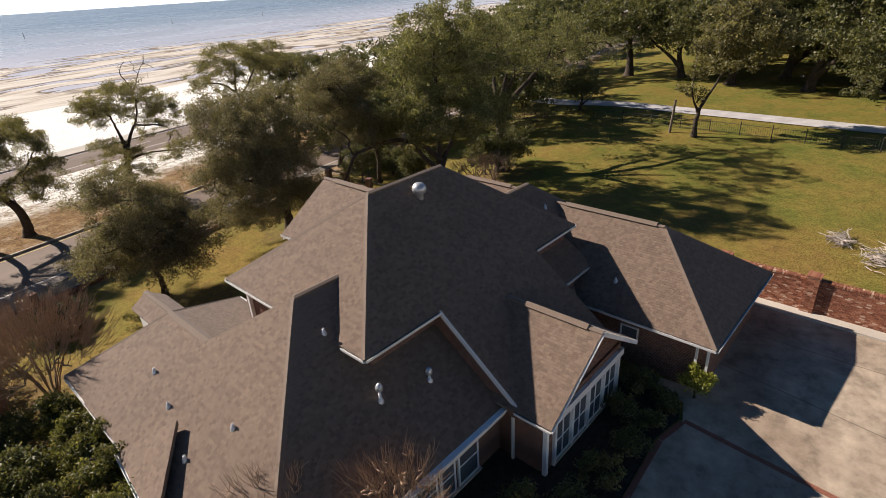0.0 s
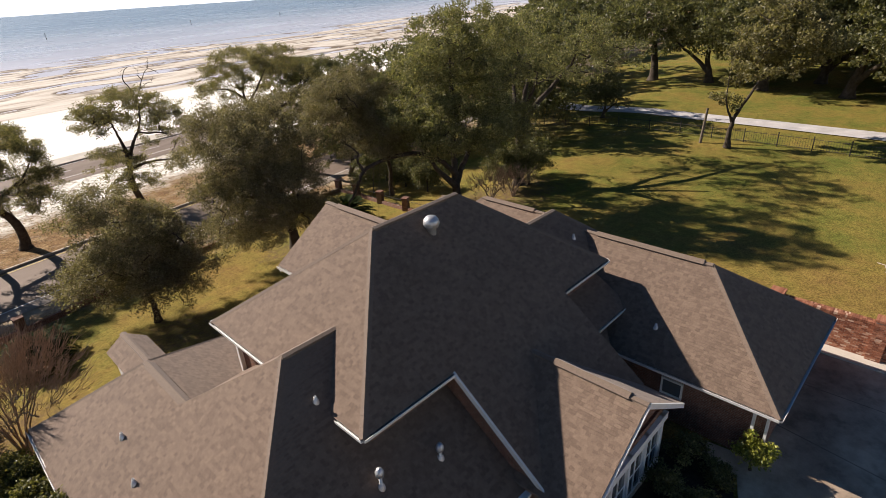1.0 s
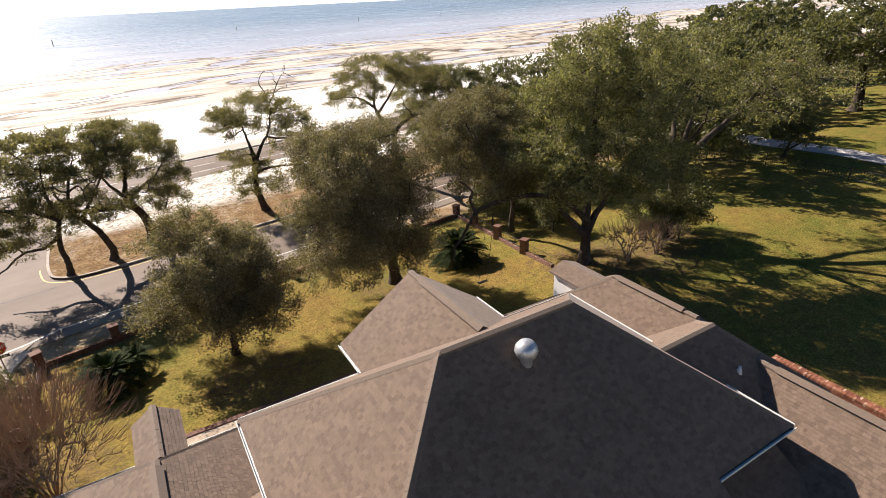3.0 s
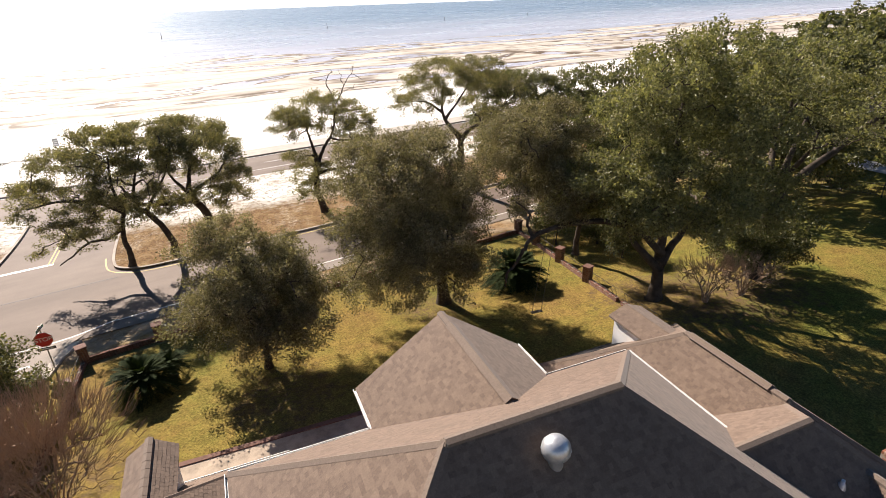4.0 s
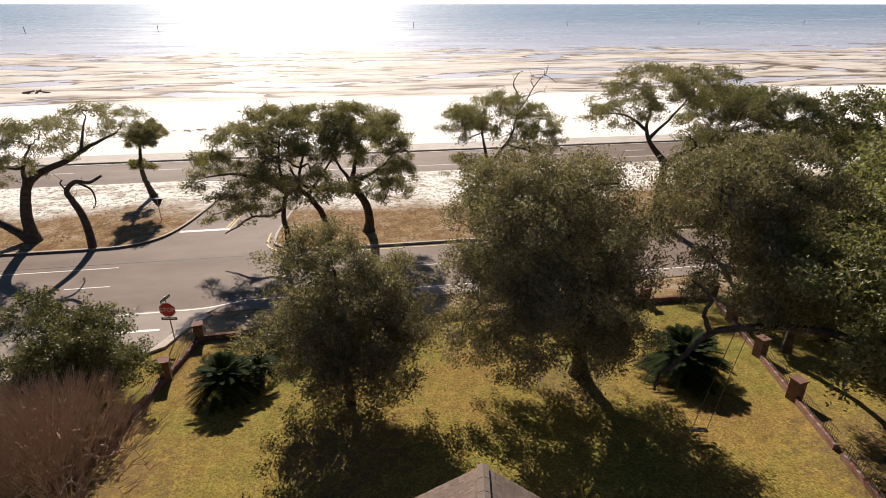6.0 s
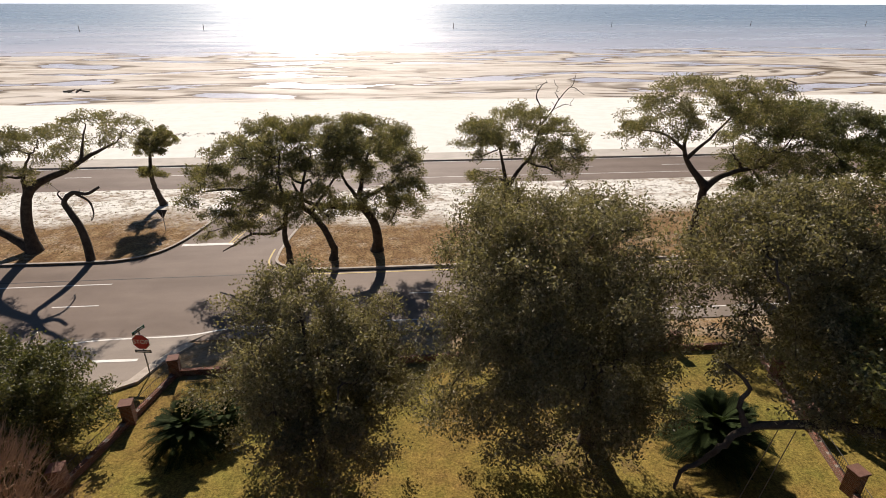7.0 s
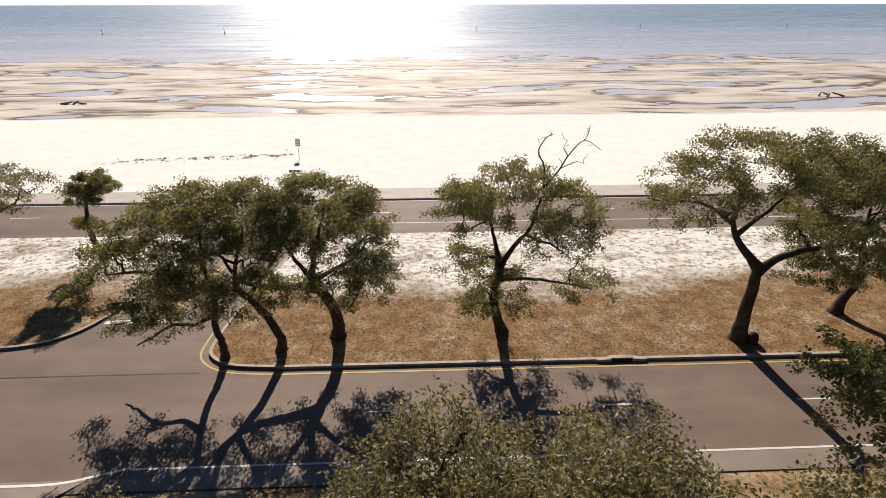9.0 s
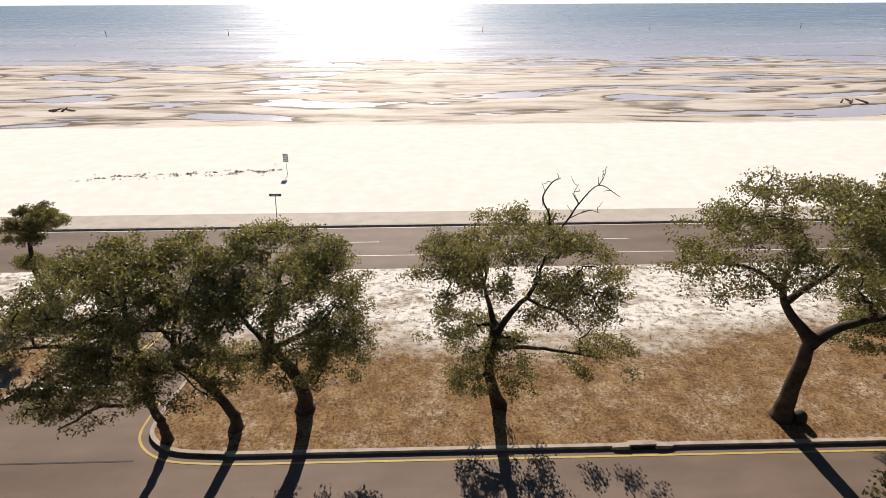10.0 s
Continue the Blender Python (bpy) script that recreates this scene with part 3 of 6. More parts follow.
# the tall middle
roof("main_roof", [
    [(0.0, 0, MAIN_E), (13.45, 0, MAIN_E), (8.87, 4.5, MR), (4.57, 4.5, MR)],
    [(13.45, 9.2, MAIN_E), (0.0, 9.2, MAIN_E), (4.57, 4.5, MR), (8.87, 4.5, MR)],
    [(0.0, 9.2, MAIN_E), (0.0, 0, MAIN_E), (4.57, 4.5, MR)],
    [(13.45, 0, MAIN_E), (13.45, 9.2, MAIN_E), (8.87, 4.5, MR)]])
EDGES += [((4.57, 4.5, MR), (8.87, 4.5, MR)), ((0.0, 0, MAIN_E), (4.57, 4.5, MR)), ((0.0, 9.2, MAIN_E), (4.57, 4.5, MR)), ((13.45, 0, MAIN_E), (8.87, 4.5, MR)), ((13.45, 9.2, MAIN_E), (8.87, 4.5, MR))]
roof("lower_slope", [[(3.7, -3.5, Z(5.13)), (10.05, -3.5, Z(5.13)), (10.05, 0.02, Z(7.81)), (3.7, 0.02, Z(7.81))]])
roof("shed_roof", [[(10.05, -1.15, Z(6.08)), (13.35, -1.15, Z(6.08)), (13.35, 0.6, Z(7.1)), (10.05, 0.6, Z(7.1))]])
# gable towards the sea
CU, CR, CE, CV = 7.12, Z(10.0), Z(7.92), 11.08
roof("sea_gable_roof", [[(4.05, CV, CE), (4.05, 6.2, CE), (CU, 5.8, CR), (CU, CV, CR)], [(10.0, 6.2, CE), (10.0, CV, CE), (CU, CV, CR), (CU, 5.8, CR)]])
EDGES.append(((CU, 6.0, CR), (CU, CV, CR)))
# west wing with its hip end
LR, LA = Z(9.1), (-0.2, 3.35)
roof("west_roof", [
    [(-6.2, -2.94, Z(4.7)), (3.7, -2.94, Z(4.75)), (3.7, 3.35, LR), (-0.2, 3.35, LR)],
    [(-6.3, 9.8, Z(4.95)), (-6.2, -2.94, Z(4.7)), (-0.2, 3.35, LR)],
    [(3.0, 9.0, Z(5.2)), (-5.6, 9.0, Z(5.2)), (-0.2, 3.35, LR), (3.0, 3.35, LR)]])
EDGES += [((-0.2, 3.35, LR), (1.9, 3.35, LR)), ((-6.2, -2.94, Z(4.7)), (-0.2, 3.35, LR)), ((-2.45, 5.75, Z(7.28)), (-0.2, 3.35, LR))]
WR = Z(7.25)
roof("northwest_roof", [
    [(-6.25, 12.45, Z(4.9)), (-6.25, 5.0, Z(4.9)), (-2.45, 5.0, WR), (-2.45, 9.5, WR)],
    [(1.7, 5.0, Z(4.9)), (1.7, 12.45, Z(4.9)), (-2.45, 9.5, WR), (-2.45, 5.0, WR)],
    [(1.7, 12.45, Z(4.9)), (-6.25, 12.45, Z(4.9)), (-2.45, 9.5, WR)]])
EDGES += [((-2.45, 5.7, WR), (-2.45, 9.5, WR)), ((-6.25, 12.45, Z(4.9)), (-2.45, 9.5, WR)), ((1.7, 12.45, Z(4.9)), (-2.45, 9.5, WR))]
roof("bay_roof", [[(-6.42, 6.1, Z(4.9)), (-6.8, 1.9, Z(5.0)), (-4.78, 4.2, Z(6.3))]], 0.22)
# east wing, garage and front wing
roof("east_roof", hip_planes(9.0, 19.35, -1.5, 8.6, LOW_E, Z(8.9), "u", (10.0, 14.6)))
roof("garage_roof", hip_planes(11.4, 19.4, -7.7, 7.0, LOW_E, Z(7.9), "v", (-3.65, 2.6)))
roof("northeast_roof", hip_planes(12.3, 19.8, 1.5, 13.0, Z(5.0), Z(7.9), "v", (5.0, 9.1)))
# gable towards the drive
GU, GR = 6.85, Z(7.2)
roof("drive_gable_roof", [[(3.5, -0.7, Z(5.08)), (3.5, -4.97, Z(5.08)), (GU, -4.97, GR), (GU, -0.4, GR)], [(10.0, -4.97, Z(5.08)), (10.0, -0.7, Z(5.08)), (GU, -0.4, GR), (GU, -4.97, GR)]])
EDGES.append(((GU, -0.7, GR), (GU, -4.97, GR)))


# dark porch roof, laid on the hip as a sheet to fit the camera's view
PORCH = plain("dark_roof_felt", (0.016, 0.016, 0.018), (0.035, 0.034, 0.036), 2.0, 0.95, spec=0.05)
on_hip = lambda u, v: (u, v, Z(5.0) + (13.0 - v) * 0.7436 + 0.03)
Build().slab([on_hip(16.7, 12.97), on_hip(12.45, 12.97), on_hip(13.75, 11.6), on_hip(16.7, 11.6)], 0.02).ob("porch_roof", PORCH, house)


def dormer(u, half, v0, v1, ez, rz, caps=True):
    roof("dormer_roof", [[(u - half, v1, ez), (u - half, v0, ez), (u, v0, rz), (u, v1, rz)], [(u + half, v0, ez), (u + half, v1, ez), (u, v1, rz), (u, v0, rz)]], 0.08)
    if caps:
        EDGES.append(((u, v0 + 0.3, rz), (u, v1, rz)))
    b = Build().box(u - half + 0.15, u + half - 0.15, v0, v1 - 0.2, Z(4.8), ez + 0.03)
    b.add([(u - half + 0.15, v1 - 0.2, ez), (u + half - 0.15, v1 - 0.2, ez), (u, v1 - 0.2, rz - 0.1)], [(0, 1, 2)])
    b.ob("dormer_wall", WHITE, house)


dormer(-2.32, 0.75, 9.4, 12.45, Z(6.6), Z(7.12))
dormer(16.2, 0.85, 9.0, 12.55, Z(6.9), Z(7.24), False)


def ridge_caps():
    """Short overlapping cap shingles bent over every ridge and hip."""
    t = 0.37

    def cap(w, rise, drop):
        """One cap: a bent tab that tapers under the next."""
        me = bpy.data.meshes.new("ridge_cap")
        vs = []
        for y, h in ((0.0, 0.006), (t, 0.0)):
            vs += [(-w, y, rise - drop + h), (0, y, rise + h), (w, y, rise - drop + h), (-w, y, -0.16), (w, y, -0.16)]
        me.from_pydata(vs, [], [(0, 5, 6, 1), (1, 6, 7, 2), (3, 8, 5, 0), (2, 7, 9, 4), (3, 0, 1, 2, 4)])
        me.materials.append(CAP)
        return me

    flat, steep = cap(0.12, 0.045, 0.05), cap(0.12, 0.03, 0.075)
    for a, b in EDGES:
        a, b = Vector(a), Vector(b)
        lo, hi = (a, b) if a.z <= b.z else (b, a)
        d = hi - lo
        steps = max(1, int(d.length / 0.33))
        side = Vector((d.y, -d.x, 0)).normalized()
        f = d.normalized()
        up = side.cross(f)
        rot = Matrix((side, f, up)).transposed().to_4x4()
        for i in range(steps):
            o = new("ridge_cap", flat if abs(d.z) < 0.05 else steep)
            o.parent = house
            o.matrix_basis = Matrix.Translation(lo + d * (i / steps)) @ rot


def walls():
    """Brick walls under the eaves, one mass for each part of the house."""
    for name, u0, u1, v0, v1, z1 in (
            ("main_wall", 0.5, 13.2, 0.4, 8.8, MAIN_E - 0.1), ("sea_gable_wall", 4.45, 9.6, 6.0, 10.7, CE - 0.1),
            ("west_wall", -5.8, 3.9, -2.5, 8.0, Z(4.7)), ("northwest_wall", -5.85, 1.3, 4.0, 12.05, Z(4.82)),
            ("east_wall", 9.5, 19.0, -1.0, 8.2, LOW_E - 0.1), ("garage_wall", 11.85, 19.0, -7.3, 2.0, LOW_E - 0.1),
            ("northeast_wall", 12.7, 19.4, 2.0, 12.6, Z(4.9)), ("drive_gable_wall", 3.9, 9.6, -4.5, 0.5, Z(5.0)),
            ("stair_wall", 10.1, 13.0, -0.9, 0.5, Z(6.0)), ("link_wall", 3.9, 10.0, -3.1, 0.5, Z(5.1))):
        Build().box(u0, u1, v0, v1, -0.3, z1).ob(name, BRICK, house)
    # gable fills
    b = Build().add([(4.4, 10.7, CE - 0.1), (9.65, 10.7, CE - 0.1), (CU, 10.7, CR - 0.12), (4.4, 10.5, CE - 0.1), (9.65, 10.5, CE - 0.1), (CU, 10.5, CR - 0.12)], [(0, 1, 2), (5, 4, 3), (0, 3, 4, 1), (1, 4, 5, 2), (2, 5, 3, 0)])
    b.ob("sea_gable_fill", WHITE, house)
    b = Build().add([(3.8, -4.4, Z(5.0)), (9.7, -4.4, Z(5.0)), (GU, -4.4, GR - 0.14), (3.8, -4.2, Z(5.0)), (9.7, -4.2, Z(5.0)), (GU, -4.2, GR - 0.14)], [(2, 1, 0), (3, 4, 5), (0, 1, 4, 3), (1, 2, 5, 4), (2, 0, 3, 5)])
    b.ob("drive_gable_fill", BRICK, house)
    # side wall of the tall slope above the west wing
    b = Build().add([(3.72, 0, Z(7.6)), (3.72, -3.4, Z(5.1)), (3.72, -3.4, Z(4.5)), (3.72, 0.6, Z(4.5)), (3.72, 0.6, Z(7.6)), (3.95, 0, Z(7.6)), (3.95, -3.4, Z(5.1)), (3.95, -3.4, Z(4.5)), (3.95, 0.6, Z(4.5)), (3.95, 0.6, Z(7.6))],
                    [(0, 1, 2, 3, 4), (9, 8, 7, 6, 5), (0, 5, 6, 1), (1, 6, 7, 2), (3, 8, 9, 4), (4, 9, 5, 0)])
    b.ob("slope_cheek", BRICK, house)


walls()


def gutter(line, name="gutter"):
    """A white box gutter with a lip, along an eave."""
    b = Build()
    for a, c in zip(line, line[1:]):
        a, c = Vector(a), Vector(c)
        d = (c - a).normalized()
        side = Vector((d.y, -d.x, 0)).normalized()
        up = Vector((0, 0, 1))
        prof = [(-0.02, 0.0), (-0.02, -0.12), (0.08, -0.12), (0.1, 0.0), (0.08, 0.0), (0.065, -0.09), (0.0, -0.09), (0.0, 0.0)]
        vs = [q + side * x + up * z for q in (a, c) for x, z in prof]
        n = len(prof)
        b.add(vs, [(i, (i + 1) % n, n + (i + 1) % n, n + i) for i in range(n)] + [tuple(range(n)), tuple(range(2 * n - 1, n - 1, -1))])
    return b.ob(name, WHITE, house)


for line in (
        [(0.0, 9.2, MAIN_E), (0.0, 4.9, MAIN_E)], [(0.0, 1.2, MAIN_E), (0.0, 0, MAIN_E), (3.7, 0, MAIN_E)], [(10.05, 0, MAIN_E), (13.45, 0, MAIN_E), (13.45, 4, MAIN_E)],
        [(13.45, 4, MAIN_E), (13.45, 9.2, MAIN_E), (10.1, 9.2, MAIN_E)], [(4.0, 9.2, MAIN_E), (0.0, 9.2, MAIN_E)],
        [(10.05, -1.15, Z(6.08)), (13.35, -1.15, Z(6.08))],
        [(4.05, CV, CE), (4.05, 9.2, CE)], [(10.0, 9.2, CE), (10.0, CV, CE)],
        [(-6.25, 12.45, Z(4.9)), (-6.25, 5.7, Z(4.9))], [(-6.42, 6.1, Z(4.9)), (-6.8, 1.9, Z(5.0))], [(1.7, 12.45, Z(4.9)), (-6.25, 12.45, Z(4.9))], [(1.7, 9.2, Z(4.9)), (1.7, 12.45, Z(4.9))],
        [(-6.2, -2.94, Z(4.7)), (3.6, -2.94, Z(4.75))], [(3.5, -3.5, Z(5.08)), (3.5, -4.97, Z(5.08))],
        [(11.4, -1.5, LOW_E), (11.4, -7.7, LOW_E), (19.4, -7.7, LOW_E)],
        [(12.3, 13, Z(5.0)), (12.3, 9.2, Z(5.0))]):
    gutter(line)


def rake(a, b, w=0.16, drop=0.18):
    """A white bargeboard up a sloping roof edge."""
    a, b = Vector(a), Vector(b)
    d = (b - a).normalized()
    side = Vector((d.y, -d.x, 0)).normalized() * 0.05
    vs = [q + s + Vector((0, 0, z)) for q in (a, b) for s, z in ((side * -0.7, 0.03), (side * 0.7, 0.03), (side * 0.7, -drop), (side * -0.7, -drop))]
    return Build().add(vs, [(0, 1, 2, 3), (7, 6, 5, 4), (0, 4, 5, 1), (1, 5, 6, 2), (2, 6, 7, 3), (3, 7, 4, 0)]).ob("bargeboard", WHITE, house)


rake((3.66, 0.0, Z(7.81)), (3.66, -3.5, Z(5.13)))
rake((3.5, -5.0, Z(5.0)), (GU, -5.0, GR - 0.06), drop=0.06)
rake((GU, -5.0, GR), (10.0, -5.0, Z(5.06)))
rake((4.05, CV - 0.06, CE - 0.13), (CU, CV - 0.06, CR - 0.13))
rake((CU, CV - 0.06, CR - 0.13), (10.0, CV - 0.06, CE - 0.13))


# ---- trees ----
def tubes(paths, sides=6):
    """Tapered limbs: each path is (points, radii)."""
    vs, fs = [], []
    k = 0
    for pts, rad in paths:
        pts = np.asarray(pts, float)
        d = np.gradient(pts, axis=0)
        d /= np.linalg.norm(d, axis=1, keepdims=True) + 1e-9
        ref = np.array([0.31, 0.95, 0.1]) if abs(d[0][1]) < 0.8 else np.array([0.95, 0.1, 0.31])
        a = np.cross(d, ref)
        a /= np.linalg.norm(a, axis=1, keepdims=True) + 1e-9
        b = np.cross(d, a)
        n = len(pts)
        ang = np.arange(sides) * 2 * np.pi / sides
        ring = pts[:, None] + np.asarray(rad)[:, None, None] * (np.cos(ang)[None, :, None] * a[:, None] + np.sin(ang)[None, :, None] * b[:, None])
        vs.append(ring.reshape(-1, 3))
        i = np.arange(n - 1)[:, None] * sides
        j = np.arange(sides)[None]
        j2 = (j + 1) % sides
        fs.append((np.stack([i + j, i + j2, i + sides + j2, i + sides + j], -1) + k).reshape(-1, 4))
        k += n * sides
    return np.concatenate(vs), np.concatenate(fs)


def leaf_cards(rng, centres, spread, count, length, width, droop=0.0, lift=0.5):
    """Single folded leaves, scattered in clumps round the centres."""
    n = len(centres) * count
    off = rng.normal(size=(n, 3))
    off *= (rng.random(n) ** 0.4 * 1.75 / np.linalg.norm(off, axis=1))[:, None]
    c = np.repeat(centres, count, 0) + off * np.asarray(spread)
    ax = rng.normal(size=(n, 3))
    ax[:, 2] -= droop
    ax /= np.linalg.norm(ax, axis=1, keepdims=True)
    nm = rng.normal(size=(n, 3))
    nm[:, 2] += lift
    side = np.cross(ax, nm)
    side /= np.linalg.norm(side, axis=1, keepdims=True) + 1e-9
    size = (0.7 + 0.6 * rng.random(n))[:, None]
    up = np.cross(side, ax)
    L, W = ax * length * size * 0.5, side * width * size * 0.5
    v = np.stack([c - L, c + W + up * 0.15 * width, c + L, c - W + up * 0.15 * width], 1).reshape(-1, 3)
    return v, np.arange(4 * n).reshape(-1, 4)


def grow(rng, trunk, lobes, limbs, twigs, wiggle=0.25, rise=0.15, shell=(0.62, 1.0), lump=None, under=-0.45, hollow=0.5, fill=1.8):
    """Limbs from the trunk lines out into the lobes of the crown. Returns paths and the twig ends."""
    paths, nodes, radii = [], [], []
    for line, r0, r1 in trunk:
        pts = np.array([tuple(p) for p in curve_line(line, 5)])
        pts[1:-1] += rng.normal(size=pts[1:-1].shape) * 0.02
        rad = np.linspace(r0, r1, len(pts))
        rad *= 1 + 0.45 * np.exp(-np.arange(len(pts)) / 1.3)
        paths.append((pts, rad))
        k = len(pts) // 2
        nodes.append(pts[k:])
        radii.append(rad[k:])
    nodes, radii = np.concatenate(nodes), np.concatenate(radii)
    lumps = []
    for c, r in lobes:
        c, r = np.array(c, float), np.array(r, float)
        k = int(np.clip(round(7 * (r[0] * r[1] * r[2]) ** 0.33 * 0.27 / np.mean(lump)), 14, 90) * fill) if lump else 0
        for _ in range(k):
            d = rng.normal(size=3)
            d /= np.linalg.norm(d)
            if d[2] < under - 0.27:
                d[2] *= -1
            s = rng.uniform(*lump)
            lumps.append((c + d * r * (1.0 - 0.75 * s) * rng.uniform(hollow, 1.12), r * s * np.array([1.0, 1.0, 0.85])))
        if not lump:
            lumps.append((c, r))
    lobes = lumps
    weight = np.array([l[1][0] * l[1][1] + l[1][0] * l[1][2] for l in lobes])
    ends = []

    def target(lo, hi):
        i = rng.choice(len(lobes), p=weight / weight.sum())
        d = rng.normal(size=3)
        d /= np.linalg.norm(d)
        if d[2] < under:
            d[2] *= -1
        return np.array(lobes[i][0]) + d * np.array(lobes[i][1]) * rng.uniform(lo, hi)

    for stage, (count, lo, hi, k, rmin) in enumerate(((limbs, 0.35, 0.7, 8, 0.035), (twigs, *shell, 5, 0.01))):
        goals = np.array([target(lo, hi) for _ in range(count)])
        goals = goals[np.argsort(np.linalg.norm(goals - nodes.mean(0), axis=1))]
        for g in goals:
            d = np.linalg.norm(nodes - g, axis=1)
            i = int(np.argmin(d - (1.5 if stage == 0 else 0.5) * radii))
            a = nodes[i]
            gap = np.linalg.norm(g - a)
            if gap < 0.2:
                ends.append(g)
                continue
            t = np.linspace(0, 1, k)[:, None]
            mid = rng.normal(size=3) * wiggle * gap * 0.5 + np.array([0, 0, rise * gap])
            pts = a + (g - a) * t + mid * (4 * t * (1 - t)) * 0.5 + rng.normal(size=(k, 3)) * 0.06 * gap * np.sin(np.pi * t)
            r0 = min(radii[i] * 0.75, 0.015 + 0.025 * gap) if stage else min(radii[i] * 0.85, 0.07 + 0.045 * gap)
            rad = np.linspace(max(r0, rmin), rmin, k)
            paths.append((pts, rad))
            nodes = np.concatenate([nodes, pts[1:]])
            radii = np.concatenate([radii, rad[1:]])
            if stage:
                ends.append(g)
                ends.append(a + (g - a) * max(0.0, 1 - 0.32 / gap) + rng.normal(size=3) * 0.08)
                if gap > 0.7:
                    ends.append(pts[k // 2 + 1])
        if stage == 0:
            stems = len(paths)
    return paths, np.array(ends), stems


def tree(name, place, label, trunk, lobes, limbs=12, twigs=120, count=90, clump=(0.36, 0.36, 0.26), leaf=(0.17, 0.1), material=None, seed=1, category="tree", group="", turn=0.0, droop=0.0, wiggle=0.25, shell=(0.5, 1.05), lump=(0.2, 0.38), sides=3, under=-0.45, hollow=0.5, fill=1.8):
    rng = np.random.default_rng(seed)
    top = thing(name, place, label, category, group, turn)
    paths, ends, stems = grow(rng, trunk, lobes, limbs, twigs, wiggle, shell=shell, lump=lump, under=under, hollow=hollow, fill=fill)
    for k, path in enumerate(paths[:stems]):
        v, f = tubes([path], 10 if k < len(trunk) else 6)
        link_mesh("trunk" if k < len(trunk) else "limb", v, f, BARK, top, True)
    v, f = tubes([(p[::2], r[::2]) for p, r in paths[stems:]] if count < 40 else paths[stems:], sides)
    tagged(link_mesh("branchwork", v, f, BARK, top, True), kind="stuff")
    v, f = leaf_cards(rng, ends, tuple(0.74 * c for c in clump), max(6, int(count * 0.5)), leaf[0], leaf[1], droop)
    tagged(link_mesh("crown", v, f, material or OAK, top), kind="stuff")
    return top


def up(*pts):
    return [Vector(p) for p in pts]


# trees of the front yard
tree("broadleaf_tree", (17.2, 34.9, 1.05), "rounded grey-green broadleaf tree on the lawn", [(up((0, 0, 0), (0.05, 0, 1.2), (-0.1, 0.2, 2.6), (-0.2, 0.4, 5), (-0.2, 0.4, 7)), 0.2, 0.05)],
     [((-0.1, 0.5, 4.9), (4.1, 4.0, 3.9)), ((-0.1, 0.4, 3.1), (4.7, 4.5, 2.7))], 26, 1250, 92, (0.36, 0.36, 0.32), (0.12, 0.064), OLIVE, 11, lump=(0.22, 0.42), hollow=0.7)
tree("oak_tree", (29.0, 35.3, 1.0), "spreading live oak with drooping branches over the lawn", [(up((0, 0, 0), (-0.1, 0.0, 1.6), (-0.3, -0.1, 3.4), (-1.2, -0.4, 6.5), (-1.8, -0.5, 9.5)), 0.42, 0.08), (up((-0.2, 0, 2.4), (0.8, 0.2, 4.0), (1.6, 0.4, 6.5)), 0.2, 0.06), (up((-0.3, -0.1, 3.2), (-2.2, -0.6, 4.8), (-4.6, -1.0, 6.0)), 0.22, 0.06)],
     [((-2.4, -0.5, 7.6), (5.3, 5.0, 4.8)), ((-2.7, -0.5, 4.9), (5.5, 5.2, 3.5)), ((-2.1, -0.6, 3.1), (5.1, 4.6, 1.8))], 38, 1800, 92, (0.36, 0.36, 0.36), (0.125, 0.062), OLIVE, 12, droop=0.4, lump=(0.18, 0.38), hollow=0.7)
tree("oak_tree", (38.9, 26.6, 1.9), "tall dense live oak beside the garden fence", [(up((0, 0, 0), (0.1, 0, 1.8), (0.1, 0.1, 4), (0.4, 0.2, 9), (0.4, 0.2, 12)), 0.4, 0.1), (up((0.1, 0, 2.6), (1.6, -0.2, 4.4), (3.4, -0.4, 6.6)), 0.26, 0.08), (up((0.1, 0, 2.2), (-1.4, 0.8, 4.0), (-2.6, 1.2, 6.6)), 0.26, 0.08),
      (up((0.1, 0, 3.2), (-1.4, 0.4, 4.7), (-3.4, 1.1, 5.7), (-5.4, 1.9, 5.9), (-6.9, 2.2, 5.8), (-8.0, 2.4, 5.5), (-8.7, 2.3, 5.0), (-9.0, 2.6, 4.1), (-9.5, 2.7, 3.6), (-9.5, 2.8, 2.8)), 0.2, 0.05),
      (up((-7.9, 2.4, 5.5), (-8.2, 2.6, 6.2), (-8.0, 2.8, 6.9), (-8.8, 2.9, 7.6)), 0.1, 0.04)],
     [((1.4, -0.2, 11.2), (5.4, 5.4, 4.9)), ((0.6, -0.3, 6.9), (6.5, 6.0, 3.5)), ((-3.6, 0.6, 7.8), (3.4, 3.6, 2.8))], 38, 1350, 66, (0.42, 0.42, 0.36), (0.165, 0.09), OAK_LIT, 13, lump=(0.13, 0.28))
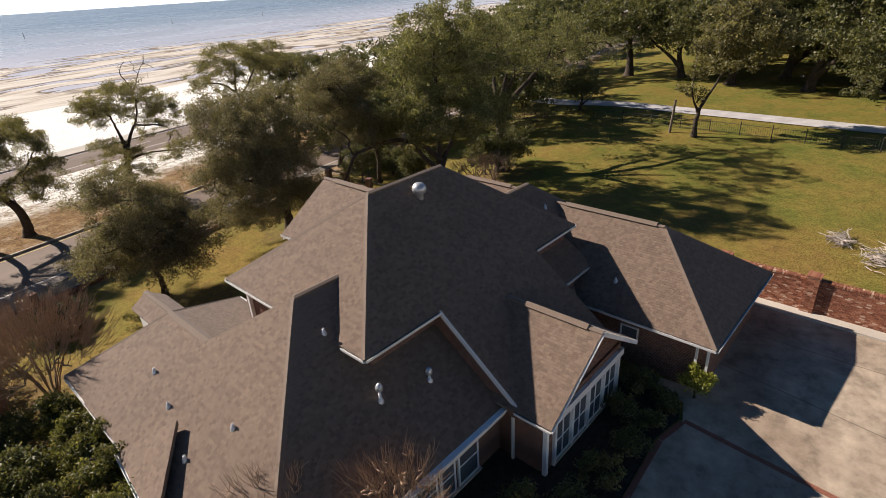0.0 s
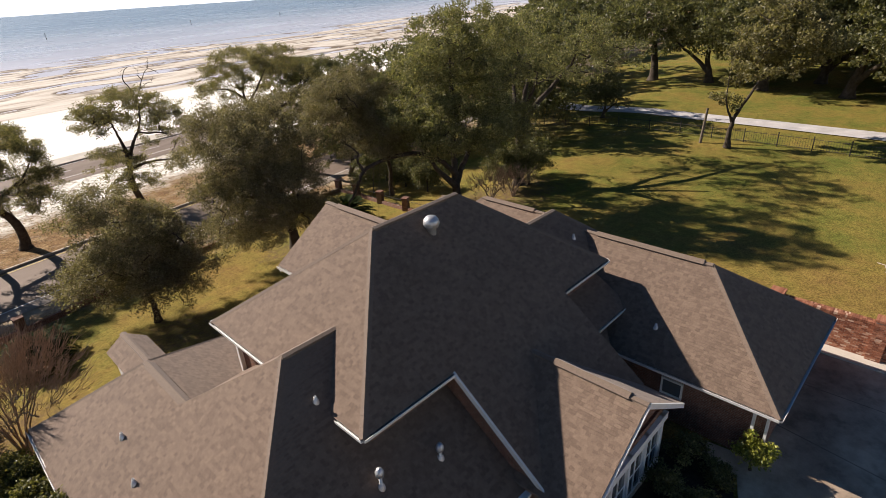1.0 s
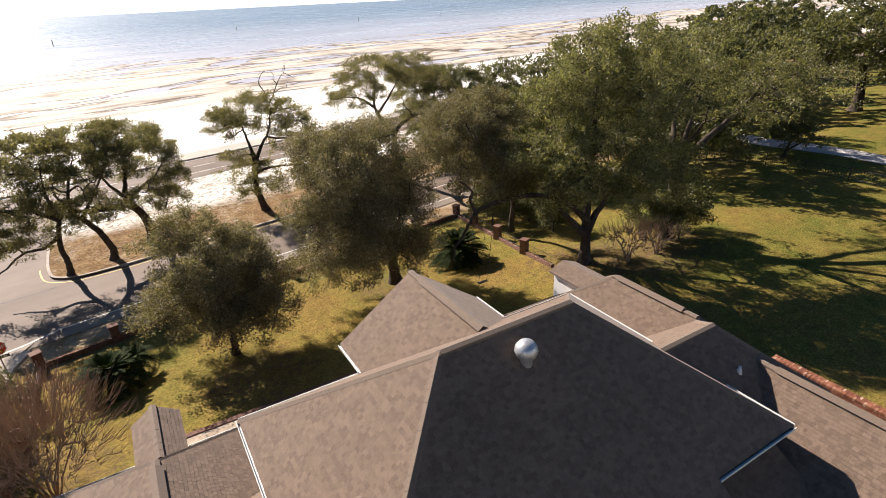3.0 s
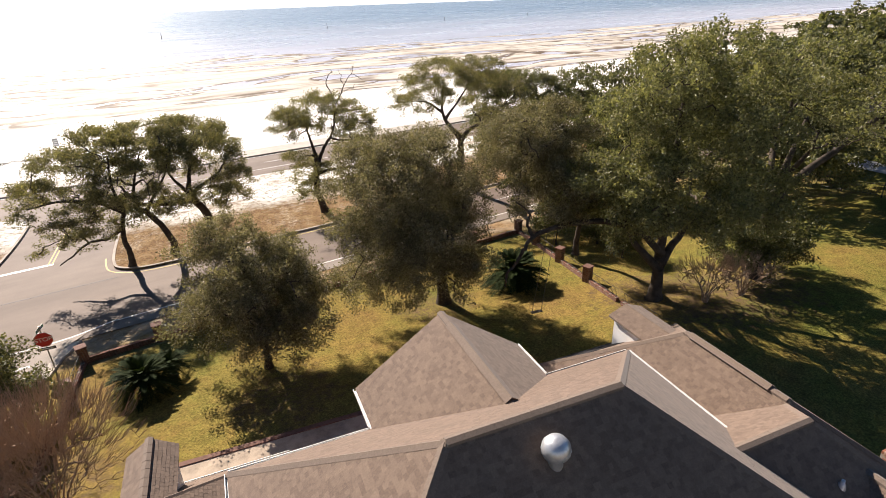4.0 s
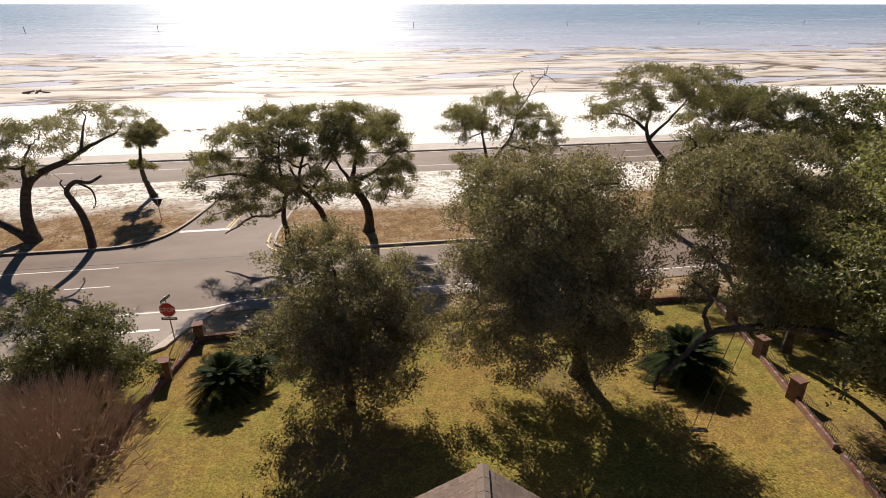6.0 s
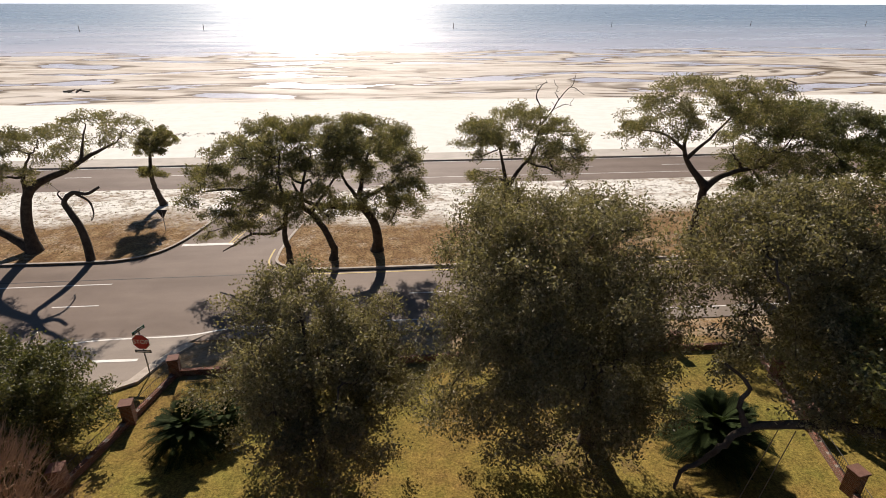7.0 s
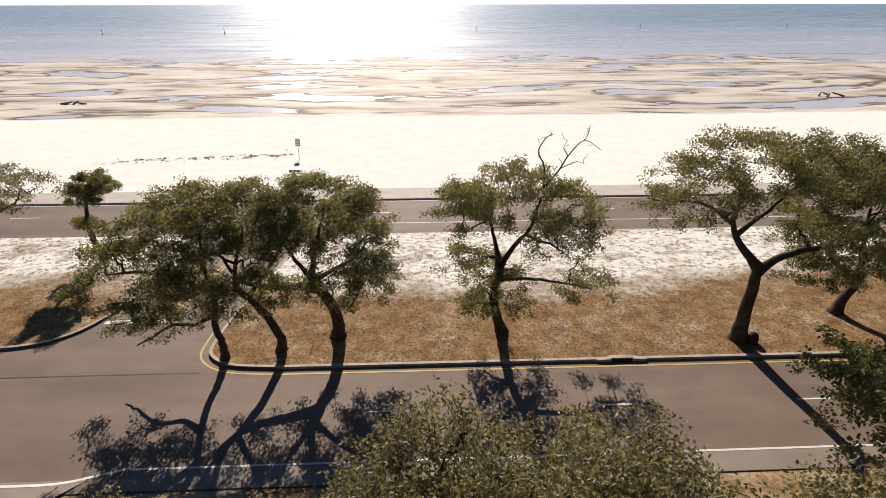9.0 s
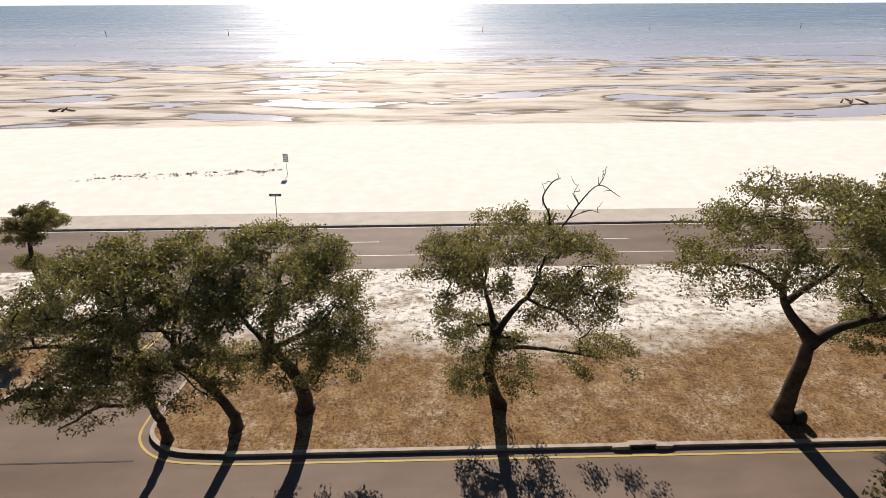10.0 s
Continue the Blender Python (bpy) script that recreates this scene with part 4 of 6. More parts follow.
tree("oak_tree", (40.5, 34.8, 1.55), "slender live oak leaning far over the garden fence", [(up((0, 0, 0), (0.05, 0, 1.2), (0.0, -0.1, 2.8), (-1.4, -0.5, 5.2), (-3.8, -1.2, 7.4), (-6.4, -2.0, 9.4), (-8.4, -2.9, 11.0)), 0.22, 0.06), (up((-0.6, -0.2, 4.0), (-0.8, 0.2, 5.6), (-0.4, 0.4, 7.2)), 0.14, 0.05)],
     [((-7.3, -2.2, 9.5), (3.2, 3.3, 2.6)), ((-9.0, -3.4, 10.3), (2.3, 2.6, 1.9)), ((-4.9, -1.5, 7.5), (3.2, 3.0, 2.3)), ((-1.8, -0.3, 6.2), (3.0, 2.8, 2.3)), ((-6.9, -4.6, 7.4), (3.2, 2.8, 2.2)), ((-5.2, -2.4, 10.4), (2.8, 2.8, 2.0))], 36, 1250, 84, (0.36, 0.36, 0.3), (0.12, 0.062), OLIVE, 14, wiggle=0.4, lump=(0.18, 0.36), hollow=0.7)
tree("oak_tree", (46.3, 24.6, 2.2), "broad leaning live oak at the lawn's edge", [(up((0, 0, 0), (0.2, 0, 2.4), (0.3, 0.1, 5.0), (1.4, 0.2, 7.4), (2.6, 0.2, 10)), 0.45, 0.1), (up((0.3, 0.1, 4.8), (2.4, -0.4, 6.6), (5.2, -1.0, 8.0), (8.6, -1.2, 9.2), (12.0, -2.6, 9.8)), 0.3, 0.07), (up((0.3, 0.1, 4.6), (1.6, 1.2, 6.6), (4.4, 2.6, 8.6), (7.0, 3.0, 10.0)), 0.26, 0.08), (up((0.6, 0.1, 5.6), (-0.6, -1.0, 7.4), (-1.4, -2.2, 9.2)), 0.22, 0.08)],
     [((0.8, 0.8, 4.0), (3.6, 3.2, 2.9)), ((4.0, 0, 10.6), (8.0, 6.6, 3.9)), ((8.6, -1.0, 9.4), (4.6, 4.4, 2.8)), ((12.4, -3.2, 9.2), (4.6, 4.4, 2.4))], 36, 520, 34, (0.42, 0.42, 0.3), (0.19, 0.1), OAK_LIT, 15, wiggle=0.45, lump=(0.12, 0.22), hollow=0.8)
for k, (x, y, r) in enumerate(((44.9, 25.4, 2.2), (46.4, 23.6, 2.3), (48.2, 24.6, 2.2), (41.6, 38.0, 2.3), (45.4, 39.4, 2.6), (44.2, 36.0, 1.9), (43.2, 32.6, 1.7))):
    tree("shrub", (x, y, ground_z(x, y)), "dark evergreen undergrowth below the oaks", [(up((0, 0, 0), (0, 0, 0.6), (0.2, 0, 1.8)), 0.08, 0.03)], [((0, 0, r * 0.85), (r, r, r * 0.85))], 8, 150, 60, (0.36, 0.36, 0.3), (0.15, 0.085), GREEN, 90 + k, "shrub", "undergrowth shrubs")
# trees of the median
MEDIAN = dict(count=36, clump=(0.34, 0.34, 0.24), leaf=(0.145, 0.08), wiggle=0.5, lump=(0.12, 0.25), under=-0.3, hollow=0.75, fill=1.7)
tree("live_oak", (12.1, 56.7, 0.1), "slender live oak trunk sharing a wide windswept crown",
     [(up((0, 0, 0), (0.1, -0.2, 1.3), (-0.05, -0.39, 2.6), (0.2, -0.6, 4), (0.5, -0.75, 5)), 0.25, 0.15),
      (up((0.1, -0.54, 3.6), (-1, -0.65, 3), (-2.4, -0.75, 3), (-3.6, -0.84, 2.3), (-4.6, -0.97, 1.8)), 0.14, 0.04),
      (up((0.5, -0.73, 4.9), (-1.2, -0.81, 6.1), (-3.4, -0.79, 6.6), (-5.4, -0.66, 6.4)), 0.17, 0.05),
      (up((0.5, -0.73, 4.9), (0.2, -0.85, 7), (0.5, -1.01, 9.4)), 0.15, 0.05)],
     [((-4.5, -0.77, 6.5), (2.4, 3.5, 2.1)), ((-2.4, -0.9, 8), (3.1, 4.0, 2.6)), ((0.1, -0.83, 9.5), (2.7, 3.5, 2.3)), ((-1.3, -1.61, 5.4), (3.2, 3.0, 1.3)), ((-3.7, -1.09, 3.3), (2.6, 1.5, 1.0)), ((-1.6, -1.3, 4.3), (2.4, 2.0, 1.0)), ((-2.4, -1.3, 3.4), (2.2, 1.8, 0.8))], 34, 1180, material=OAK, seed=21, **MEDIAN)
tree("live_oak", (15.45, 57.5, 0.1), "leaning live oak under a wide windswept crown",
     [(up((0, 0, 0), (0.1, -0.15, 1), (-0.35, -0.38, 2.5), (-1.1, -0.58, 3.9), (-2, -0.73, 4.9)), 0.31, 0.19),
      (up((-1.9, -0.72, 4.8), (-1.7, -0.79, 6.6), (-0.8, -1.15, 9)), 0.17, 0.05),
      (up((-1.4, -0.64, 4.3), (0, -0.5, 6), (1.4, -0.63, 8.2)), 0.14, 0.05)],
     [((-0.7, -0.99, 9.3), (3.2, 3.8, 2.5)), ((1.6, -0.52, 8.8), (2.2, 3.5, 2.1)), ((-2.5, -1.35, 7), (2.8, 3.5, 2.0)), ((-0.9, -2.2, 5.3), (2.7, 2.3, 1.3)), ((1.0, -1.2, 4.4), (1.8, 1.8, 0.9)), ((-2.6, -1.2, 4.0), (1.8, 1.6, 0.8))], 30, 1080, material=OAK, seed=22, **MEDIAN)
tree("live_oak", (18.9, 58.9, 0.1), "stout leaning live oak with a wide windswept crown",
     [(up((0, 0, 0), (0.1, -0.18, 1.2), (-0.1, -0.39, 2.6), (-0.8, -0.6, 4), (-1.2, -0.75, 5)), 0.43, 0.27),
      (up((-0.9, -0.61, 4.1), (-2.6, -0.84, 4.3), (-4.2, -1.07, 4.5), (-5.4, -1.38, 5.2), (-6, -1.59, 6.6)), 0.27, 0.08),
      (up((-1.2, -0.73, 4.9), (-0.8, -0.89, 6.6), (-0.3, -0.96, 8.4), (0.2, -1.2, 10)), 0.2, 0.05),
      (up((-1.1, -0.69, 4.6), (0.3, -0.82, 5.5), (1.5, -0.93, 6.2), (2.5, -1.01, 7.4)), 0.16, 0.05),
      (up((-1.2, -0.73, 4.9), (-2.2, -0.76, 6.4), (-2.6, -1.03, 8.2)), 0.15, 0.05)],
     [((-0.6, -1, 8.7), (4.0, 4.2, 2.7)), ((1.5, -0.88, 7.2), (2.9, 3.8, 2.5)), ((2.6, -0.96, 5.1), (2.0, 2.9, 1.8)), ((-2.2, -1.67, 7.1), (2.3, 3.1, 1.8)), ((0.6, -2.2, 4.8), (2.3, 2.1, 1.3)), ((2.2, -1.0, 3.8), (1.8, 2.0, 1.1)), ((0.4, -1.2, 3.6), (1.9, 1.7, 0.8)), ((-2.8, -1.2, 4.2), (2.0, 1.8, 0.9))], 36, 1380, material=OAK, seed=23, **MEDIAN)
tree("live_oak", (29.9, 59.0, 0.1), "tall open live oak with dead branches at its crown",
     [(up((0, 0, 0), (-0.4, -0.21, 1.4), (-0.7, -0.45, 3), (-0.6, -0.72, 4.8), (-0.5, -0.9, 6)), 0.36, 0.2),
      (up((-0.5, -0.89, 5.9), (-1, -1.17, 7.8), (-1.4, -1.44, 9.6)), 0.16, 0.05),
      (up((-0.5, -0.78, 5.2), (0.3, -1.02, 6.8), (1.3, -1.13, 8.2), (1.7, -1.3, 10)), 0.19, 0.05),
      (up((-0.6, -0.66, 4.4), (1.4, -0.88, 4.5), (3.2, -1.04, 4.3), (5.4, -1.07, 3.8)), 0.14, 0.04)],
     [((0.4, -1.11, 9.4), (4.6, 4.2, 2.5)), ((-2.4, -1.36, 9.1), (2.6, 3.1, 2.0)), ((3.5, -1.26, 8.4), (2.6, 3.1, 2.3)), ((-2.6, -1.05, 5.7), (2.3, 2.4, 1.2)), ((-0.9, -0.96, 3.7), (2.9, 2.4, 2.2)), ((-0.5, -0.96, 2.4), (2.6, 2.0, 1.4)), ((3.3, -0.94, 6.3), (2.2, 2.4, 1.4)), ((4.9, -1.14, 3.6), (2.7, 1.9, 1.3))], 34, 1250, material=OAK, seed=24, droop=0.5, **MEDIAN)
tree("live_oak", (45.5, 57.4, 0.1), "leaning live oak with a forked trunk",
     [(up((0, 0, 0), (-0.3, -0.33, 2.2), (-0.4, -0.69, 4.6), (-0.7, -0.91, 6.1)), 0.47, 0.27),
      (up((-0.6, -0.87, 5.8), (-2.1, -0.91, 7.4), (-3, -1.18, 9.2), (-2.7, -1.42, 11.5)), 0.27, 0.06),
      (up((-2.9, -1.12, 8.8), (-4.8, -1.3, 10), (-6.8, -1.36, 10.4)), 0.13, 0.04),
      (up((-0.5, -0.82, 5.5), (0.6, -0.97, 6.5), (2.2, -1.05, 7), (4.2, -1.11, 7.4), (5.2, -1.38, 9.2)), 0.27, 0.06),
      (up((-2.5, -1, 8), (-0.8, -1.3, 10), (0.6, -1.6, 12)), 0.14, 0.04)],
     [((-5.6, -1.4, 10.7), (3.6, 3.5, 2.3)), ((-3.2, -1.5, 12), (3.6, 4.0, 2.3)), ((0, -1.57, 11.8), (3.3, 3.8, 2.1)), ((-6.6, -1.44, 9.6), (2.3, 2.4, 1.2)), ((2, -1.58, 11.9), (2.6, 2.9, 2.3)), ((4.6, -0.7, 8.7), (4.4, 4.1, 3.4)), ((4.8, -0.79, 6.6), (3.3, 3.1, 2.0))], 36, 1300, material=OAK, seed=25, **MEDIAN)
tree("live_oak", (54.3, 60.4, 0.1), "low dense live oak on the sandy median", [(up((0, 0, 0), (0.2, 0, 1.2), (0.9, 0, 2.6), (0.4, 0, 5), (0, 0, 8)), 0.4, 0.08), (up((0.7, 0, 2.4), (-1.4, 0, 4.2), (-3.4, 0.1, 6.4)), 0.22, 0.06)],
     [((-3.0, 0.2, 9.5), (3.6, 3.8, 3.2)), ((1.5, 0.4, 9.0), (4.6, 4.4, 3.2)), ((-3.6, -0.4, 6.0), (3.4, 3.0, 2.0)), ((2.5, -0.5, 5.4), (3.6, 3.0, 1.9)), ((6.4, 0.6, 8.0), (4.2, 4.0, 3.2)), ((-2.6, -0.8, 3.6), (3.8, 2.8, 1.9)), ((3.6, -0.8, 3.4), (4.4, 3.0, 2.0))], 36, 1300, 56, (0.31, 0.31, 0.24), (0.15, 0.085), OAK_SHADED, 26)
tree("live_oak", (-9.4, 61.0, 0.1), "twin-stemmed windswept live oak",
     [(up((0, 0, 0), (0.1, 0, 2.2), (0.7, 0, 4.6), (2.0, 0, 5.9), (4.2, 0.1, 6.8), (6.4, 0.1, 8.0), (8.6, 0.1, 9.0)), 0.5, 0.07),
      (up((0, 0, 0.1), (-1.6, 0, 1.4), (-3.6, 0, 3.2), (-5.2, 0, 5.6)), 0.44, 0.10),
      (up((0.8, 0, 4.7), (1.0, 0, 6.4), (2.0, 0, 8.2)), 0.22, 0.06), (up((5.6, 0.1, 7.5), (6.0, 0.2, 9.0), (6.6, 0.2, 10.4)), 0.13, 0.04)],
     [((6.6, 0.2, 9.7), (2.7, 2.9, 1.7)), ((9.4, 0.2, 9.6), (2.3, 2.4, 1.3)), ((2.6, 0.1, 7.9), (3.6, 3.8, 2.3)), ((-0.6, 0.0, 8.6), (2.8, 3.0, 1.8)), ((-6.0, 0.0, 6.8), (4.1, 4.0, 2.9)), ((-4.0, -0.3, 5.0), (2.8, 2.8, 1.7)), ((0.4, -0.4, 6.1), (2.6, 2.2, 1.2))], 32, 1000, material=OAK, seed=27, **MEDIAN)
tree("live_oak", (-3.0, 71.8, 0.1), "small live oak on the median", [(up((0, 0, 0), (-0.3, 0, 1.0), (-0.6, 0, 2.4), (-0.5, 0, 4.0), (-0.2, 0, 5.6)), 0.34, 0.12)],
     [((0.5, 0, 6.3), (2.4, 2.3, 1.6)), ((-0.6, 0, 3.3), (1.5, 1.3, 0.8))], 18, 260, 72, (0.29, 0.29, 0.2), (0.15, 0.085), OAK, 28, wiggle=0.55, lump=(0.2, 0.36), under=-0.3)
# shrubs to the west
tree("shrub", (3.6, 37.4, 0.85), "large rounded evergreen shrub beside the side street", [(up((0, 0, 0), (0, 0, 0.5), (0.1, 0, 1.5), (0.3, 0, 3)), 0.14, 0.04)],
     [((0.3, 0, 2.7), (3.8, 3.6, 3.1)), ((0.2, 0, 1.3), (3.9, 3.6, 1.6))], 16, 520, 80, (0.32, 0.32, 0.3), (0.14, 0.08), GREEN, 31, category="shrub")
tree("shrub", (-2.6, 38.5, 0.85), "large rounded evergreen shrub across the side street", [(up((0, 0, 0), (0, 0, 0.5), (0.1, 0, 1.5), (0.3, 0, 3)), 0.14, 0.04)],
     [((0, 0, 2.6), (3.2, 3.2, 2.8))], 12, 240, 80, (0.34, 0.34, 0.3), (0.18, 0.11), GREEN, 32, category="shrub")
# far oaks, three kinds repeated
far = []
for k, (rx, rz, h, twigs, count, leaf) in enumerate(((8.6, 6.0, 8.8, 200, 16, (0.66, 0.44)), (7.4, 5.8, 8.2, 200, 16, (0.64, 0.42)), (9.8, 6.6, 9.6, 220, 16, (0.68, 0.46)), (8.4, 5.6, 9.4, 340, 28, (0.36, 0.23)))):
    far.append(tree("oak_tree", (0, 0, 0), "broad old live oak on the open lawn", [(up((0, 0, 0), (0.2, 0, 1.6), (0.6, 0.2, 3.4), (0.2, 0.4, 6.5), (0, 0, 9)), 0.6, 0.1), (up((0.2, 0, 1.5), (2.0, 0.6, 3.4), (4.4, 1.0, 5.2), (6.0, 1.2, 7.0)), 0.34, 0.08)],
                    [((0, 0, h), (rx, rx, rz)), ((0, 0, h - 2.2), (rx + 1.2, rx + 1.2, rz - 2.0)), ((0.6, 0.4, h - 4.0), (rx, rx, 2.4))], 14, int(1.35 * twigs), count, (0.62, 0.62, 0.45), leaf, OAK_SHADED, 40 + k, group="oaks of the park", lump=(0.16, 0.32), sides=3))
FAR = [(3, 70.5, 35.5, 1.0), (3, 52.5, 43.0, 0.62), (3, 61.5, 31.5, 0.8), (3, 60, 45.0, 0.9), (3, 79, 43, 1.0), (3, 105.5, 28.0, 1.3), (3, 102, 18.5, 1.05), (2, 97, 46, 1.0),
       (3, 94, 0.2, 1.25), (3, 97, 10.5, 1.2), (3, 84, -8.5, 1.1), (3, 76, -9.0, 0.75), (2, 100, -8, 1.25), (0, 90, -15, 1.2), (1, 92, -22, 1.0),
       (3, 68, 62, 0.75), (1, 84, 60, 0.85), (2, 100, 63, 0.9), (3, 74.5, 26.4, 0.4), (3, 46.4, 45.4, 0.55)]
# the wood behind the park, on a loose grid that leaves the open glade free
rng = np.random.default_rng(19)
for gx in range(6):
    for gy in range(5):
        x, y = 105 + 12.5 * gx + rng.uniform(-3, 3), -32 + 12.0 * gy + rng.uniform(-3, 3)
        if y < 14 + (x - 100) * 0.12:
            FAR.append((int(rng.integers(3)), x, y, rng.uniform(1.0, 1.3)))
for k in range(6):
    FAR.append((k % 3, 113 + 13 * k + rng.uniform(-2, 2), 49 + 13 * (k % 2), rng.uniform(0.9, 1.1)))
used = set()
for k, (i, x, y, s) in enumerate(FAR):
    m = pose(x, y, ground_z(x, y) - 0.05, 0, 0, 73.0 * k) @ Matrix.Scale(s, 4)
    if i in used:
        copy_thing(far[i], m)
    else:
        far[i].matrix_basis = m
        used.add(i)
tree("young_oak", (64.3, 10.2, 2.38), "leaning live oak with a thin low branch by the park fence", [(up((0, 0, 0), (0.1, 0, 1.5), (0.3, -0.2, 3.0), (0.9, -0.9, 4.6), (2.4, -2.2, 7.5)), 0.28, 0.08), (up((0.2, 0, 2.6), (-0.4, 0.6, 4.4), (-0.4, 0.8, 6.5)), 0.12, 0.04)],
     [((3.4, -3.2, 10.0), (5.6, 5.8, 4.2)), ((2.0, -2.0, 7.6), (4.4, 4.6, 2.6)), ((-0.6, 0.9, 4.6), (1.5, 1.5, 1.5))], 20, 480, 60, (0.48, 0.48, 0.36), (0.26, 0.16), OAK, 51, lump=(0.18, 0.32))

ridge_caps()


# ---- bare crape myrtles and hedges west of the house ----
def bare_shrub(place, seed, height, spread, stems=10, twigs=460, label="bare twiggy crape myrtle in winter"):
    rng = np.random.default_rng(seed)
    top = thing("bare_shrub", place, label, "shrub", "bare shrubs")
    trunk = []
    for k in range(stems):
        a = 2 * math.pi * k / stems + rng.uniform(-0.3, 0.3)
        r = spread * rng.uniform(0.25, 0.6)
        trunk.append((up((0.1 * math.cos(a), 0.1 * math.sin(a), 0), (0.35 * r * math.cos(a), 0.35 * r * math.sin(a), height * 0.35), (r * math.cos(a), r * math.sin(a), height * 0.75)), 0.045, 0.018))
    paths, ends, n = grow(rng, trunk, [((0, 0, height * 0.66), (spread, spread, height * 0.42))], 60, twigs, 0.3, 0.2, (0.3, 1.0))
    for k, path in enumerate(paths[:n]):
        v, f = tubes([path], 6)
        link_mesh("stem" if k < stems else "branch", v, f, TWIG, top, True)
    extra = []
    for e in ends:
        for _ in range(3):
            d = (e - np.array([0, 0, height * 0.25])) * 0.16 + rng.normal(size=3) * 0.11 + np.array([0, 0, 0.12])
            extra.append((np.array([e, e + d * 0.5 + rng.normal(size=3) * 0.03, e + d]), np.array([0.008, 0.006, 0.004])))
    v, f = tubes(paths[n:] + extra, 3)
    tagged(link_mesh("twigwork", v, f, TWIG, top), kind="stuff")
    return top


bare_shrub((5.6, 31.6, 1.35), 61, 3.6, 3.0)
bare_shrub((2.2, 32.5, 1.3), 62, 3.4, 3.0)
bare_shrub((7.7, 28.5, 1.85), 63, 4.9, 3.3, 12, 900)
bare_shrub((4.9, 29.4, 1.7), 68, 3.8, 2.7, 10, 560)
bare_shrub((40.8, 24.4, 2.2), 66, 2.6, 2.3, 8, 200, "bare brown brush below the oak")
bare_shrub((43.2, 23.6, 2.25), 67, 2.4, 2.2, 8, 180, "bare brown brush below the oak")
bare_shrub((7.4, 12.4, 2.3), 64, 3.7, 1.9, 8, 260)
bare_shrub((9.4, 9.6, 2.3), 65, 3.8, 1.8, 8, 220)
for k, (x, y, r, h) in enumerate(((6.7, 24.3, 1.15, 2.6), (6.5, 22.6, 1.25, 2.8), (6.1, 20.9, 1.3, 2.9), (5.7, 19.2, 1.3, 2.8), (5.3, 17.5, 1.3, 2.8), (4.9, 15.8, 1.3, 2.7))):
    tree("hedge_shrub", (x, y, 2.3), "light green leafy hedge shrub beside the house", [(up((0, 0, 0), (0, 0, 0.4), (0.1, 0, 1.0)), 0.06, 0.03)], [((0, 0, h * 0.55), (r, r, h * 0.5))], 6, 110, 70, (0.2, 0.2, 0.22), (0.12, 0.07), HEDGE, 70 + k, "shrub", "hedge shrubs")
# the low bush at (5.2, 26.4) is guessed, added to darken a spot
for k, (x, y, r, h) in enumerate(((4.3, 22.2, 1.4, 2.6), (3.6, 19.6, 1.5, 2.6), (1.6, 23.4, 1.9, 2.8), (5.2, 26.4, 1.5, 1.5), (2.6, 26.6, 1.8, 1.7), (0.9, 20.0, 2.0, 2.8))):
    tree("evergreen_tree", (x, y, 2.1), "dark broadleaf evergreen west of the house", [(up((0, 0, 0), (0, 0, 0.8), (0.1, 0, h * 0.7)), 0.12, 0.04)], [((0, 0, h * 0.6), (r, r, h * 0.45))], 8, 150, 80, (0.3, 0.3, 0.28), (0.13, 0.075), GREEN, 75 + k, group="evergreens west of the house")
YEL = make_leaf("yellow_green_leaves", [(0.0, (0.1, 0.12, 0.02)), (0.5, (0.24, 0.25, 0.04)), (1.0, (0.42, 0.4, 0.09))], 0.4, 0.35)
tree("garden_bush", (21.25, 3.0, 2.35), "bright yellow-green bush at the garage corner", [(up((0, 0, 0), (0, 0, 0.4), (0, 0, 1)), 0.05, 0.02)], [((0, 0, 0.85), (0.62, 0.62, 0.85))], 6, 70, 45, (0.16, 0.16, 0.16), (0.13, 0.07), YEL, 77, "shrub")
for k, (x, y, r, h) in enumerate(((20.3, 5.0, 0.9, 1.2), (20.2, 3.9, 0.7, 0.7), (18.7, 5.3, 0.9, 1.1), (18.6, 4.3, 0.7, 0.7), (17.0, 4.7, 0.9, 0.9), (15.2, 5.1, 0.9, 1.0), (13.4, 5.6, 0.9, 1.0), (12.6, 7.1, 0.9, 1.2), (11.0, 7.8, 0.9, 1.2))):
    tree("garden_bush", (x, y, 2.35), "dark clipped bush along the house wall", [(up((0, 0, 0), (0, 0, 0.3), (0, 0, 0.7)), 0.04, 0.02)], [((0, 0, h * 0.55), (r, r, h * 0.5))], 5, 70, 50, (0.16, 0.16, 0.15), (0.1, 0.06), OAK_SHADED, 80 + k, "shrub", "foundation bushes")


